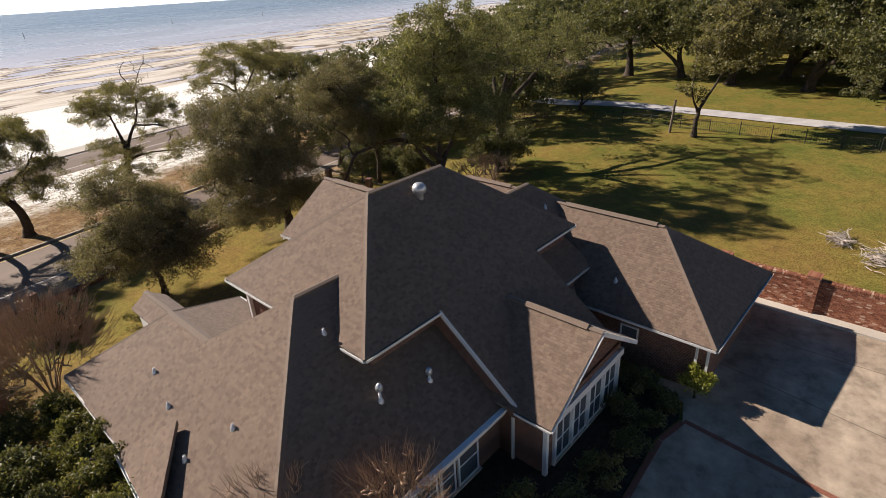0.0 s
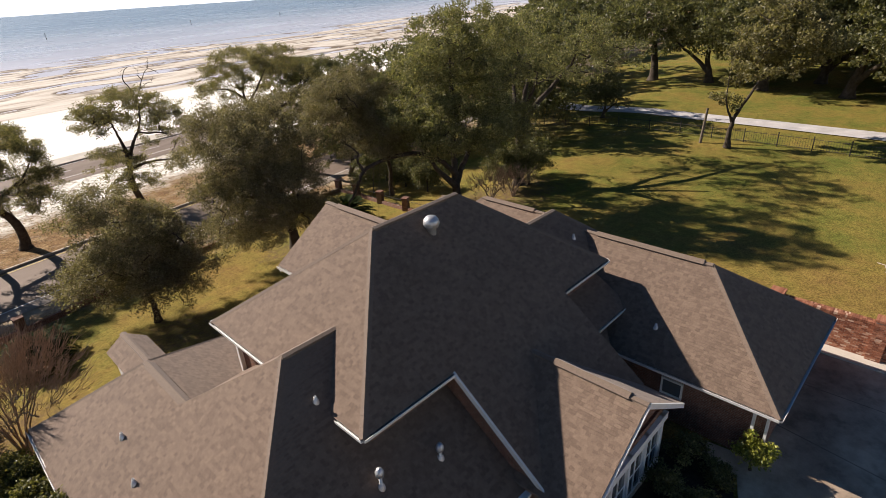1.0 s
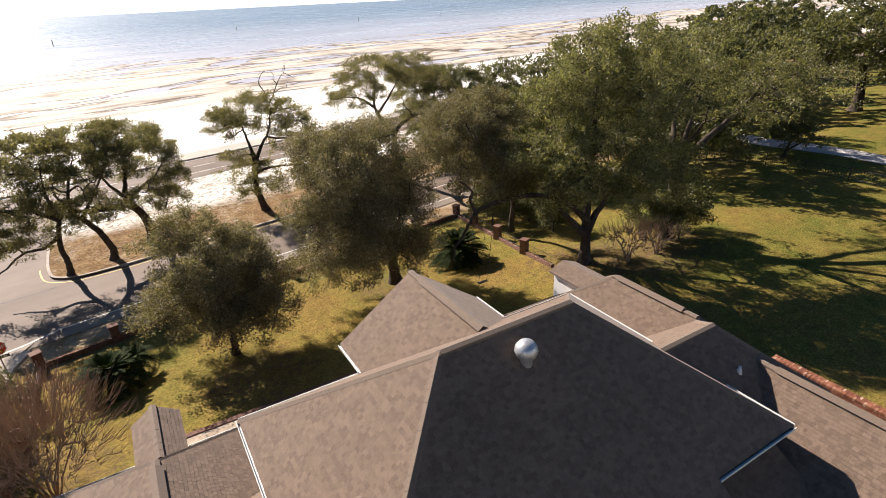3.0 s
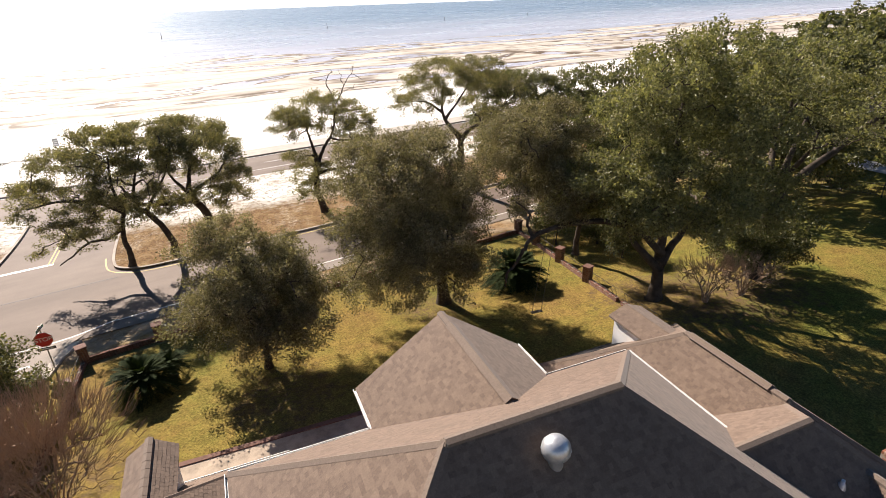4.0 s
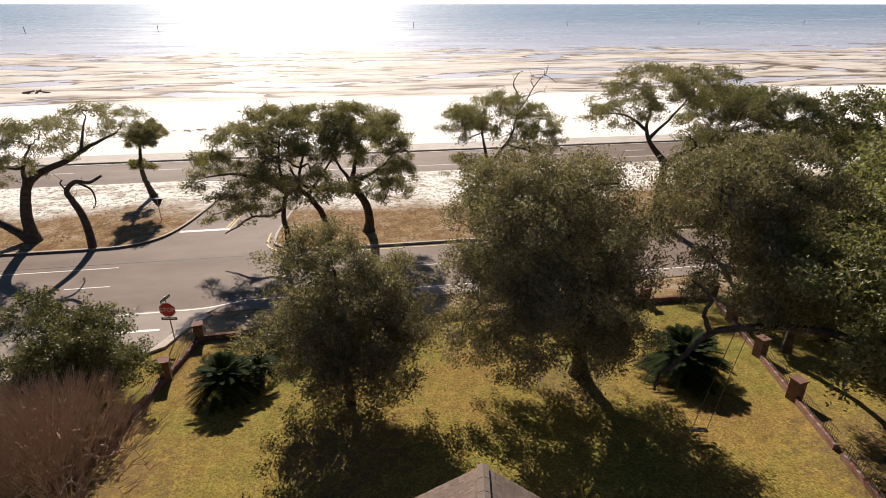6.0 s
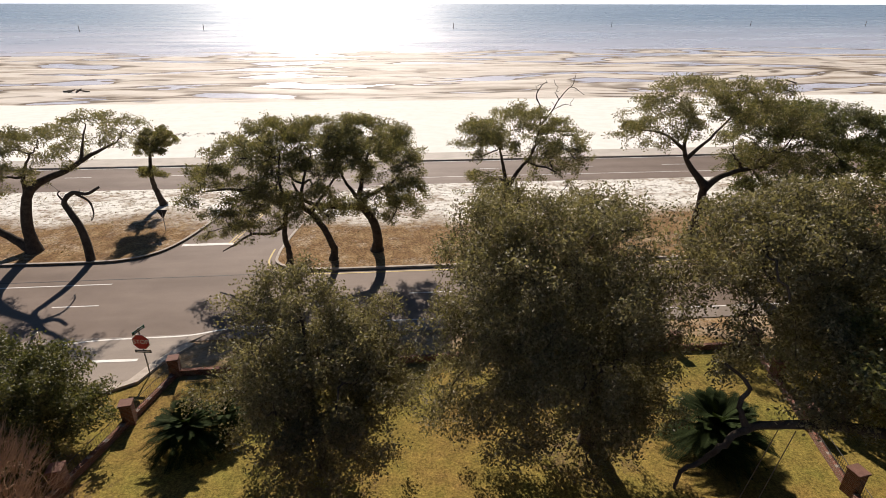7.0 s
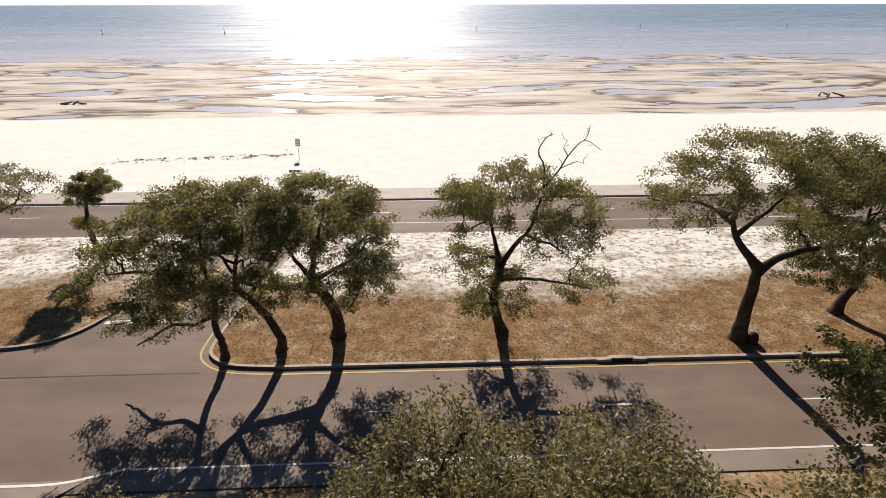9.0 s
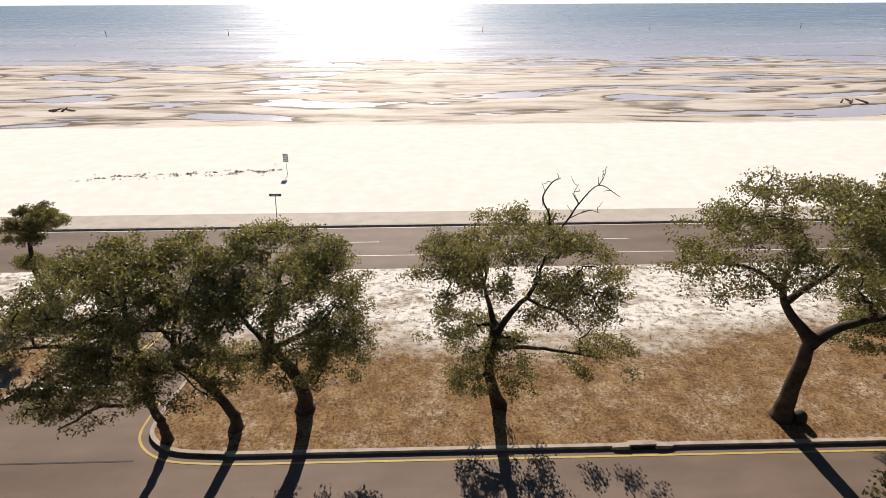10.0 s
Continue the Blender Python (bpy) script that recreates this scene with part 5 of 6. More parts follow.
# ---- cycads ----
def cycad(place, seed, radius, fronds=46, label="large sago palm with arching dark fronds"):
    rng = np.random.default_rng(seed)
    top = thing("sago_palm", place, label, "plant", "sago palms")
    b = Build()
    b.rod((0, 0, -0.1), (0, 0, 0.9), 0.3, 0.2, 10)
    b.ob("trunk", BARK, top)
    for k in range(fronds):
        a = 2.4 * k + rng.uniform(-0.15, 0.15)
        lift = rng.uniform(-0.35, 1.35)
        L = radius * rng.uniform(0.85, 1.1)
        t = np.linspace(0, 1, 14)
        reach = L * (t * math.cos(lift) + 0.12 * t * t)
        rise = 0.95 + L * (math.sin(lift) * t - 0.42 * t * t)
        spine = np.stack([reach * math.cos(a), reach * math.sin(a), rise], -1)
        v, f = tubes([(spine, np.linspace(0.025, 0.008, 14))], 3)
        vs, fs = [v], [f]
        n = len(v)
        side = np.array([-math.sin(a), math.cos(a), 0])
        m = 50
        tt = np.linspace(0.12, 0.99, m)
        base = np.stack([np.interp(tt, t, spine[:, i]) for i in range(3)], -1)
        d = np.gradient(base, axis=0)
        d /= np.linalg.norm(d, axis=1, keepdims=True)
        for sgn in (1, -1):
            ln = (0.24 * np.sin(np.pi * np.clip(tt, 0.08, 0.97)) ** 0.5)[:, None] * radius / 2.0
            tip = base + (side * sgn + 0.7 * d + np.array([0, 0, 0.15])) * ln
            w = d * 0.015 * radius / 2
            vs.append(np.stack([base - w, base + w, tip + w * 0.4, tip - w * 0.4], 1).reshape(-1, 3))
            fs.append(np.arange(4 * m).reshape(-1, 4) + n)
            n += 4 * m
        link_mesh("frond", np.concatenate(vs), np.concatenate(fs), SAGO, top)
    return top


cycad((11.2, 36.7, 0.95), 91, 1.75, 130)
cycad((12.6, 37.5, 0.8), 93, 1.2, 60)
cycad((34.3, 34.6, 1.05), 92, 2.35, 150)


# ---- fences and boundary walls ----
def brick_pier(place, h=1.1, w=0.5, turn=0.0, label="square red brick gate pier with a flat cap"):
    top = thing("brick_pier", place, label, "pillar", "brick piers", turn)
    Build().box(-w / 2, w / 2, -w / 2, w / 2, -0.3, h).ob("shaft", BRICK, top)
    c = Build().box(-w / 2 - 0.05, w / 2 + 0.05, -w / 2 - 0.05, w / 2 + 0.05, h, h + 0.09)
    c.ob("cap", COPING, top, bevel=0.015)
    return top


def picket_panel(a, b, label="low brick wall topped by black iron pickets", pickets=True, wall=0.32):
    """A run of low wall with a rail fence on it between two plan points on the ground."""
    a, b = Vector(a), Vector(b)
    d = b - a
    n = d.length
    turn = math.degrees(math.atan2(d.y, d.x))
    top = thing("garden_fence", tuple(a), label, "fence", "garden fence runs", turn)
    dz = d.z
    L = math.hypot(d.x, d.y)
    w = Build()
    vs = [(x, y, z + (dz if x else 0)) for x in (0, L) for y in (-0.11, 0.11) for z in (-0.3, wall)]
    w.add(vs, [(0, 1, 3, 2), (4, 6, 7, 5), (0, 4, 5, 1), (2, 3, 7, 6), (1, 5, 7, 3), (0, 2, 6, 4)]).ob("low_wall", BRICK, top)
    if pickets:
        for h in (wall + 0.12, wall + 0.6):
            Build().rod((0, 0, h), (L, 0, h + dz), 0.014, None, 5).ob("rail", IRON, top)
        count = int(L / 0.14)
        me = None
        for i in range(1, count):
            x = L * i / count
            if me is None:
                o = Build().rod((0, 0, 0), (0, 0, 0.66), 0.009, 0.006, 4).ob("picket", IRON, top)
                me = o.data
            else:
                o = new("picket", me)
                o.parent = top
            o.matrix_basis = Matrix.Translation((x, 0, wall + dz * i / count))
    return top


def on_ground(x, y, dz=0.0):
    return (x, y, ground_z(x, y) + dz)


WEST = [(8.45, 42.5), (7.75, 38.6), (6.9, 34.5), (6.1, 30.6)]
EAST = [(41.3, 42.4), (40.5, 39.2), (39.4, 35.3), (38.2, 31.4), (37.0, 27.6), (36.0, 24.0)]
BARE = EAST[-2:]
FRONT = [(8.45, 42.5), (12.5, 42.6), (18.5, 42.7), (24.5, 42.8), (30.5, 42.7), (36.5, 42.5), (41.3, 42.4)]
for line, runs in ((WEST, True), (EAST, True), (FRONT, False)):
    for k, p in enumerate(line):
        if line is FRONT and k in (0, len(line) - 1) or p in BARE:
            continue
        brick_pier(on_ground(*p), turn=10.0 if line is not FRONT else 0.0)
    for p, q in zip(line, line[1:]):
        a, b = Vector(on_ground(*p)), Vector(on_ground(*q))
        e = (b - a).normalized() * 0.26
        picket_panel(a + e, b - e, "low brick wall topped by black iron pickets" if runs else "low brick garden wall along the verge", runs, 0.28 if runs else 0.36)


def park_fence():
    line = [(72.4, 38.0), (71.0, 33.0), (69.8, 26.5), (68.6, 19.0), (67.5, 12.2), (66.4, 6.0), (65.1, 0.0), (63.9, -6.0), (62.7, -12.0), (61.3, -19)]
    pts = curve_line([Vector((x, y, ground_z(x, y))) for x, y in line], 2)
    for k, (a, b) in enumerate(zip(pts, pts[1:])):
        d = b - a
        top = thing("park_fence", tuple(a), "black iron railing panel round the park", "fence", "park fence panels", math.degrees(math.atan2(d.y, d.x)))
        L = math.hypot(d.x, d.y)
        Build().rod((0, 0, -0.2), (0, 0, 1.45), 0.05, 0.05, 6).ob("post", IRON, top)
        for h in (0.2, 1.15):
            Build().rod((0, 0, h), (L, 0, h + d.z), 0.022, None, 4).ob("rail", IRON, top)
        me = None
        n = int(L / 0.22)
        for i in range(1, n):
            if me is None:
                o = Build().rod((0, 0, 0), (0, 0, 1.2), 0.012, 0.01, 4).ob("picket", IRON, top)
                me = o.data
            else:
                o = new("picket", me)
                o.parent = top
            o.matrix_basis = Matrix.Translation((L * i / n, 0, 0.1 + d.z * i / n))


park_fence()
b = Build()
line = [Vector((x, y, 0)) for x, y in ((130, 60), (104, 50), (87.5, 39), (80.5, 28.5), (77.6, 17.5), (75.9, 8.5), (74.2, 0.5), (72.6, -8), (71, -20), (70, -40))]
pts = curve_line(line, 5)
vs = []
for i, p in enumerate(pts):
    d = (pts[min(i + 1, len(pts) - 1)] - pts[max(i - 1, 0)]).normalized()
    for sgn in (1.7, -1.7):
        x, y = p.x - d.y * sgn, p.y + d.x * sgn
        vs.append((x, y, ground_z(x, y) + 0.09))
b.add(vs, [(2 * i, 2 * i + 1, 2 * i + 3, 2 * i + 2) for i in range(len(pts) - 1)])
tagged(b.ob("path", plain("pale_gravel", (0.36, 0.34, 0.33), (0.55, 0.52, 0.5), 0.7, 0.9, 0.5)), "pale gravel lane through the park", "path", kind="structure")
pole = thing("post", (65.3, 12.9, 2.3), "weathered leaning wooden utility post", "post")
Build().rod((0, 0, -0.3), (0.35, -0.2, 3.6), 0.15, 0.12, 10).ob("shaft", WOOD, pole)


# ---- drive, brick terrace and walk ----
def house_point(u, v):
    p = house.matrix_basis @ Vector((u, v, 0))
    return p.x, p.y


def build_drive():
    b = Build()
    ring = [(13.4, 4.3), (18.2, 3.75), (19.7, 3.15), (20.8, 3.35), (21.3, 4.6), (21.95, 4.5), (21.85, 2.9), (30.6, 1.6), (29.7, -4.4), (28.8, -8.5), (26.4, -22), (2, -22), (6, 3.0)]
    b.prism([(x, y) for x, y in reversed(ring)], 2.2, 2.42)
    tagged(b.ob("driveway", CONCRETE), "stained pale concrete driveway", "driveway", kind="structure")
    # expansion joints, as thin dark grooves' fillers
    for k, (p, q) in enumerate((((16, -22), (24.2, 2.4)), ((23.6, -22), (27.4, 1.6)), ((6, -3.4), (29.6, -7.2)), ((9, -9), (28.4, -13)))):
        d = (Vector(q) - Vector(p)).normalized()
        n = Vector((-d.y, d.x)) * 0.02
        o = Build().add([(p[0] + n.x, p[1] + n.y, 2.424), (p[0] - n.x, p[1] - n.y, 2.424), (q[0] - n.x, q[1] - n.y, 2.424), (q[0] + n.x, q[1] + n.y, 2.424)], [(0, 1, 2, 3)]).ob("expansion_joint", WOOD)
        tagged(o, "dark joint between concrete slabs", "joint", "driveway joints", "structure")
    line = [Vector(p) for p in ((13.4, 4.25), (15.0, 4.1), (18.2, 3.7), (19.65, 3.1), (17.65, -4.2))]
    for p, q in zip(line, line[1:]):
        d = (q - p).normalized()
        n = Vector((-d.y, d.x)) * 0.11
        band, count = Build(), max(1, int((q - p).length / 0.105))
        for i in range(count):
            a, c = p + d * (0.105 * i + 0.005), p + d * (0.105 * i + 0.1)
            band.prism([tuple(v) for v in (a + n, a - n, c - n, c + n)], 2.4, 2.428 + 0.004 * (i % 3))
        tagged(band.ob("brick_band", BAND), "red brick band set in the driveway", "paving", "brick bands", "structure")
    bed = Build().prism([(9.0, 10.5), (13.3, 4.45), (18.2, 3.88), (19.75, 3.3), (20.7, 3.45), (21.2, 4.75), (21.2, 9.0)], 2.1, 2.4)
    tagged(bed.ob("planting_bed", SOIL), "dark mulched planting bed along the house wall", "bed", kind="structure")


build_drive()


def garden_wall():
    """A tall brick wall east of the garage: laid bricks over a mortar core, capped piers, rowlock top."""
    rng = np.random.default_rng(5)
    U, V0, V1, T, H = 21.1, -16.0, 4.4, 0.34, 1.92
    base = HZ + 0.05
    m = Nodes("garden_brick")
    col = m.ramp(m.geo.outputs["Random Per Island"], [(0.0, (0.15, 0.055, 0.033)), (0.5, (0.27, 0.105, 0.06)), (0.88, (0.36, 0.16, 0.095)), (1.0, (0.55, 0.4, 0.3))])
    clay = m.done(m.mix(0.5, col, m.ramp(m.noise(20.0), [(0.3, 0.6), (0.7, 1.3)]), "MULTIPLY"), 0.9, spec=0.25)
    wall = thing("garden_wall", (*house_point(U, V0), base), "tall red brick garden wall with a brick-on-edge top", "wall", turn=-10.2)
    L = V1 - V0
    Build().box(0.012, T - 0.012, 0, L, -0.3, H - 0.11).ob("core", KERB, wall)
    vs, fs = [], []

    def brick(x0, x1, y0, y1, z0, z1):
        k = len(vs)
        vs.extend((x, y, z) for z in (z0, z1) for x, y in ((x0, y0), (x1, y0), (x1, y1), (x0, y1)))
        fs.extend([(k + 4, k + 5, k + 6, k + 7), (k, k + 1, k + 5, k + 4), (k + 1, k + 2, k + 6, k + 5), (k + 2, k + 3, k + 7, k + 6), (k + 3, k, k + 4, k + 7)])

    for j in range(int((H - 0.11) / 0.075)):
        for i in range(int(L / 0.215)):
            y = i * 0.215 + (0.107 if j % 2 else 0.0)
            d = 0.006 * rng.random()
            for x0, x1 in ((-d, 0.05), (T - 0.05, T + d)):
                brick(x0, x1, y + 0.005, min(y + 0.21, L), j * 0.075 + 0.005, j * 0.075 + 0.07)
    for i in range(int(L / 0.075)):
        for x0, x1 in ((-0.02, T / 2 - 0.004), (T / 2 + 0.004, T + 0.02)):
            brick(x0, x1, i * 0.075 + 0.004, i * 0.075 + 0.071, H - 0.11, H + 0.008 * rng.random())
    tagged(link_mesh("brickwork", vs, np.array(fs), clay, wall), kind="stuff")
    for v in (-13.5, -9.3, -5.1, -0.9):
        y = v - V0
        Build().box(-0.17, T + 0.05, y - 0.28, y + 0.28, -0.3, H + 0.16).ob("pier", KERB, wall)
        vs, fs = [], []
        for j in range(int((H + 0.16) / 0.075)):
            cuts = (-0.29, -0.08, 0.13, 0.29) if j % 2 else (-0.29, -0.13, 0.08, 0.29)
            for a, c in zip(cuts, cuts[1:]):
                brick(-0.18 - 0.005 * rng.random(), -0.1, y + a + 0.003, y + c - 0.003, j * 0.075 + 0.005, j * 0.075 + 0.07)
            for a in (-0.17, 0.04, 0.25):
                for s0, s1 in ((-0.29, -0.24), (0.24, 0.29)):
                    brick(a + 0.003, a + 0.2, y + s0, y + s1, j * 0.075 + 0.005, j * 0.075 + 0.07)
        for i in range(8):
            brick(-0.21, T + 0.08, y - 0.32 + 0.08 * i + 0.003, y - 0.32 + 0.08 * (i + 1) - 0.003, H + 0.16, H + 0.27 + 0.008 * rng.random())
        tagged(link_mesh("pier_brickwork", vs, np.array(fs), clay, wall), kind="stuff")
    k = Build().prism([house_point(*p) for p in ((U - 0.75, V0), (U - 0.02, V0), (U - 0.02, -4.5), (U - 0.75, -4.5))], 2.3, 2.52)
    tagged(k.ob("wall_footing", SIDEWALK), "pale cracked concrete edging along the wall", "edging", kind="structure")


garden_wall()


def brush_pile(place, seed, r, label):
    rng = np.random.default_rng(seed)
    top = thing("brush_pile", place, label, "debris")
    paths = []
    for _ in range(110):
        a = rng.uniform(0, 6.28)
        c = np.array([rng.normal() * r * 0.5, rng.normal() * r * 0.4, abs(rng.normal()) * r * 0.25])
        d = np.array([math.cos(a), math.sin(a), rng.normal() * 0.25]) * rng.uniform(0.4, 1.1)
        paths.append((np.array([c - d * 0.5, c + rng.normal(size=3) * 0.06, c + d * 0.5]), np.array([0.03, 0.025, 0.01])))
    v, f = tubes(paths, 4)
    tagged(link_mesh("sticks", v, f, plain("bleached_wood", (0.36, 0.3, 0.25), (0.55, 0.48, 0.42), 3.0, 0.9), top), kind="stuff")


brush_pile((38.6, -4.4, 2.42), 7, 1.3, "heap of bleached cut branches on the grass")
brush_pile((40.8, -2.4, 2.42), 8, 0.8, "heap of bleached cut branches on the grass")

walk_b = Build()
walk_b.prism([house_point(*p) for p in ((-3.2, 15.0), (6.6, 14.9), (6.6, 16.3), (-3.2, 16.4))], 1.5, 2.2)
tagged(walk_b.ob("front_walk", CONCRETE), "stained concrete walk along the house front", "path", kind="structure")
edge = Build().prism([house_point(*p) for p in ((-3.2, 16.4), (6.6, 16.3), (6.6, 16.55), (-3.2, 16.65))], 1.5, 2.24)
tagged(edge.ob("walk_edging", COPING), "brick edging of the front walk", "edging", kind="structure")


# ---- house details ----
def window_unit(u0, u1, z0, z1, v, panes=2, face=-1, name="window"):
    """A white window on a wall along u, facing -v (face -1) or +v."""
    top = new(name)
    top.parent = house
    f = 0.07
    y0, y1 = (v - 0.05, v + 0.04) if face < 0 else (v - 0.04, v + 0.05)
    for box in ((u0, u1, z0, z0 + f), (u0, u1, z1 - f, z1), (u0, u0 + f, z0 + f, z1 - f), (u1 - f, u1, z0 + f, z1 - f)):
        Build().box(box[0], box[1], y0, y1, box[2], box[3]).ob("frame_bar", WHITE, top)
    for k in range(1, panes):
        u = u0 + (u1 - u0) * k / panes
        Build().box(u - 0.03, u + 0.03, y0 + 0.01, y1, z0 + f, z1 - f).ob("mullion", WHITE, top)
    zm = (z0 + z1) / 2
    Build().box(u0 + f, u1 - f, y0 + 0.015, y1, zm - 0.025, zm + 0.025).ob("meeting_rail", WHITE, top)
    for k in range(panes):
        a, b = u0 + (u1 - u0) * k / panes, u0 + (u1 - u0) * (k + 1) / panes
        Build().box(a + 0.04, b - 0.04, v + face * 0.012, v + face * 0.02, z0 + f, z1 - f).ob("pane", GLASS, top)
    Build().box(u0 - 0.08, u1 + 0.08, v + face * 0.12, v, z0 - 0.09, z0 - 0.005).ob("sill", SIDEWALK, top)
    return top


WV = -2.65
for a, b in ((-0.75, 0.25), (0.4, 1.15), (1.3, 2.4)):
    window_unit(a, b, Z(2.75), Z(4.45), WV, 1)
for a, b in ((-4.6, -3.4), (-3.2, -2.0)):
    window_unit(a, b, Z(3.0), Z(4.4), WV, 1)
Build().box(-0.95, 2.6, WV - 0.07, WV, Z(4.47), Z(4.62)).ob("window_head", WHITE, house)
GVW = -4.5
for k in range(4):
    a = 4.55 + 1.22 * k
    window_unit(a, a + 1.1, Z(2.5), Z(4.3), GVW, 2)
    Build().box(a - 0.13, a - 0.01, GVW - 0.12, GVW, 0, Z(4.75)).ob("pilaster", WHITE, house)
Build().box(9.3, 9.46, GVW - 0.12, GVW, 0, Z(4.75)).ob("pilaster", WHITE, house)
Build().box(3.85, 9.65, GVW - 0.16, GVW, Z(4.45), Z(4.75)).ob("frieze", WHITE, house)
Build().box(3.82, 3.98, -4.62, -4.46, 0, Z(4.9)).ob("corner_board", WHITE, house)
Build().box(3.75, 3.84, -3.25, -3.16, 0, Z(5.0)).ob("downpipe", WHITE, house)
# garage side: window, downpipe, soffits
g = new("window")
g.parent = house
for box in ((-4.35, -3.5, 3.6, 3.68), (-4.35, -3.5, 4.3, 4.38), (-4.35, -4.28, 3.68, 4.3), (-3.57, -3.5, 3.68, 4.3)):
    Build().box(11.78, 11.88, box[0], box[1], Z(box[2]), Z(box[3])).ob("frame_bar", WHITE, g)
Build().box(11.82, 11.835, -4.28, -3.57, Z(3.68), Z(4.3)).ob("pane", GLASS, g)
Build().box(11.7, 11.8, -6.95, -6.85, 0, Z(4.9)).ob("downpipe", WHITE, house)
Build().box(11.8, 11.9, -7.38, -7.28, 0, Z(4.86)).ob("corner_post", WHITE, house)
# west terrace post and white trim under the tall eave
Build().box(0.35, 0.5, 8.25, 8.4, Z(4.9), MAIN_E - 0.1).ob("corner_post", WHITE, house)
for u0, u1, v0, v1 in ((0.12, 0.52, 0.1, 9.1), (0.2, 13.5, 8.78, 9.12), (13.18, 13.55, 0.1, 9.1)):
    Build().box(u0, u1, v0, v1, MAIN_E - 0.2, MAIN_E - 0.13).ob("soffit", WHITE, house)
for u0, u1, v0, v1 in ((11.45, 11.86, -7.6, 2), (11.45, 19.3, -7.65, -7.28), (18.98, 19.35, -7.6, 2)):
    Build().box(u0, u1, v0, v1, LOW_E - 0.2, LOW_E - 0.13).ob("soffit", WHITE, house)
Build().box(-6.2, 3.7, -3.05, -2.62, Z(4.76), Z(4.83)).ob("soffit", WHITE, house)


def ridge_vent(u, v0, v1, z):
    """A raised vent strip with its dark slot along a ridge."""
    b = Build()
    prof = [(-0.17, -0.035), (-0.19, -0.01), (0, 0.125), (0.19, -0.01), (0.17, -0.035), (0, 0.09)]
    n = len(prof)
    b.add([(u + x, v, z + h) for v in (v0, v1) for x, h in prof], [(i, (i + 1) % n, n + (i + 1) % n, n + i) for i in range(n)] + [tuple(range(n)), tuple(range(2 * n - 1, n - 1, -1))])
    b.ob("ridge_vent", CAP, house)


ridge_vent(CU, 6.3, 10.2, CR)
ridge_vent(-2.45, 5.9, 9.2, WR)
ridge_vent(16.05, 5.6, 8.9, Z(7.9))
ridge_vent(15.4, -3.3, 1.6, Z(7.9))
ridge_vent(GU, -4.4, -1.7, GR)


def lathe(profile, sides=16):
    b = Build()
    n = len(profile)
    vs = [(r * math.cos(2 * math.pi * i / sides), r * math.sin(2 * math.pi * i / sides), z) for i in range(sides) for r, z in profile]
    fs = [(i * n + k, ((i + 1) % sides) * n + k, ((i + 1) % sides) * n + k + 1, i * n + k + 1) for i in range(sides) for k in range(n - 1)]
    return b.add(vs, fs)


def dome_vent(place):
    """Round whirlybird vent on a flashing."""
    top = new("turbine_vent")
    top.parent = house
    top.location = place
    lathe([(0.17, -0.35), (0.17, 0.02), (0.2, 0.03)]).ob("collar", METAL, top, True)
    ball = lathe([(0.18, 0.0), (0.27, 0.06), (0.31, 0.2), (0.29, 0.32), (0.2, 0.44), (0.09, 0.48), (0.0, 0.49)], 22)
    ball.ob("turbine_head", METAL, top, True)
    for k in range(18):
        a = 2 * math.pi * k / 18
        p = [(0.185, 0.04), (0.275, 0.1), (0.305, 0.19), (0.265, 0.3)]
        fin = Build()
        vs = []
        for r, z in p:
            for da, dr in ((0, 0.0), (0.06, 0.015)):
                vs.append(((r + dr) * math.cos(a + da), (r + dr) * math.sin(a + da), z))
        fin.add(vs, [(0, 1, 3, 2), (2, 3, 5, 4), (4, 5, 7, 6)]).ob("vane", METAL, top)


def roof_z(u, v):
    """Height of the roof over a point of the house, by looking straight down."""
    dg = bpy.context.evaluated_depsgraph_get()
    p = house.matrix_basis @ Vector((u, v, 40))
    hit, place, *_ = scene.ray_cast(dg, p, Vector((0, 0, -1)))
    return place.z - HZ if hit else 3.0


def pipe_vent(u, v, h=0.35, r=0.05, ball=False):
    z = roof_z(u, v)
    top = new("vent_pipe")
    top.parent = house
    top.location = (u, v, z)
    lathe([(r * 2.6, -0.12), (r * 1.9, 0.05), (r * 1.1, 0.1)]).ob("flashing", METAL, top, True)
    lathe([(r, 0.0), (r, h), (r * 0.8, h), (r * 0.8, h - 0.1)]).ob("pipe", WHITE, top, True)
    if ball:
        lathe([(r, h), (r * 2.4, h + 0.02), (r * 2.6, h + 0.14), (r * 1.6, h + 0.26), (0, h + 0.29)]).ob("cowl", METAL, top, True)


bpy.context.view_layer.update()
dome_vent((6.65, 3.67, roof_z(6.65, 3.67) + 0.12))
for u, v in ((-4.22, 7.3), (-4.6, 5.4), (-3.85, 2.1), (-5.2, 3.1), (-0.14, 1.95), (14.34, 2.24), (12.66, -2.7)):
    pipe_vent(u, v, 0.18, 0.045)
pipe_vent(0.0, -0.55, 0.42, 0.05, True)
pipe_vent(1.98, -0.9, 0.26, 0.05, True)


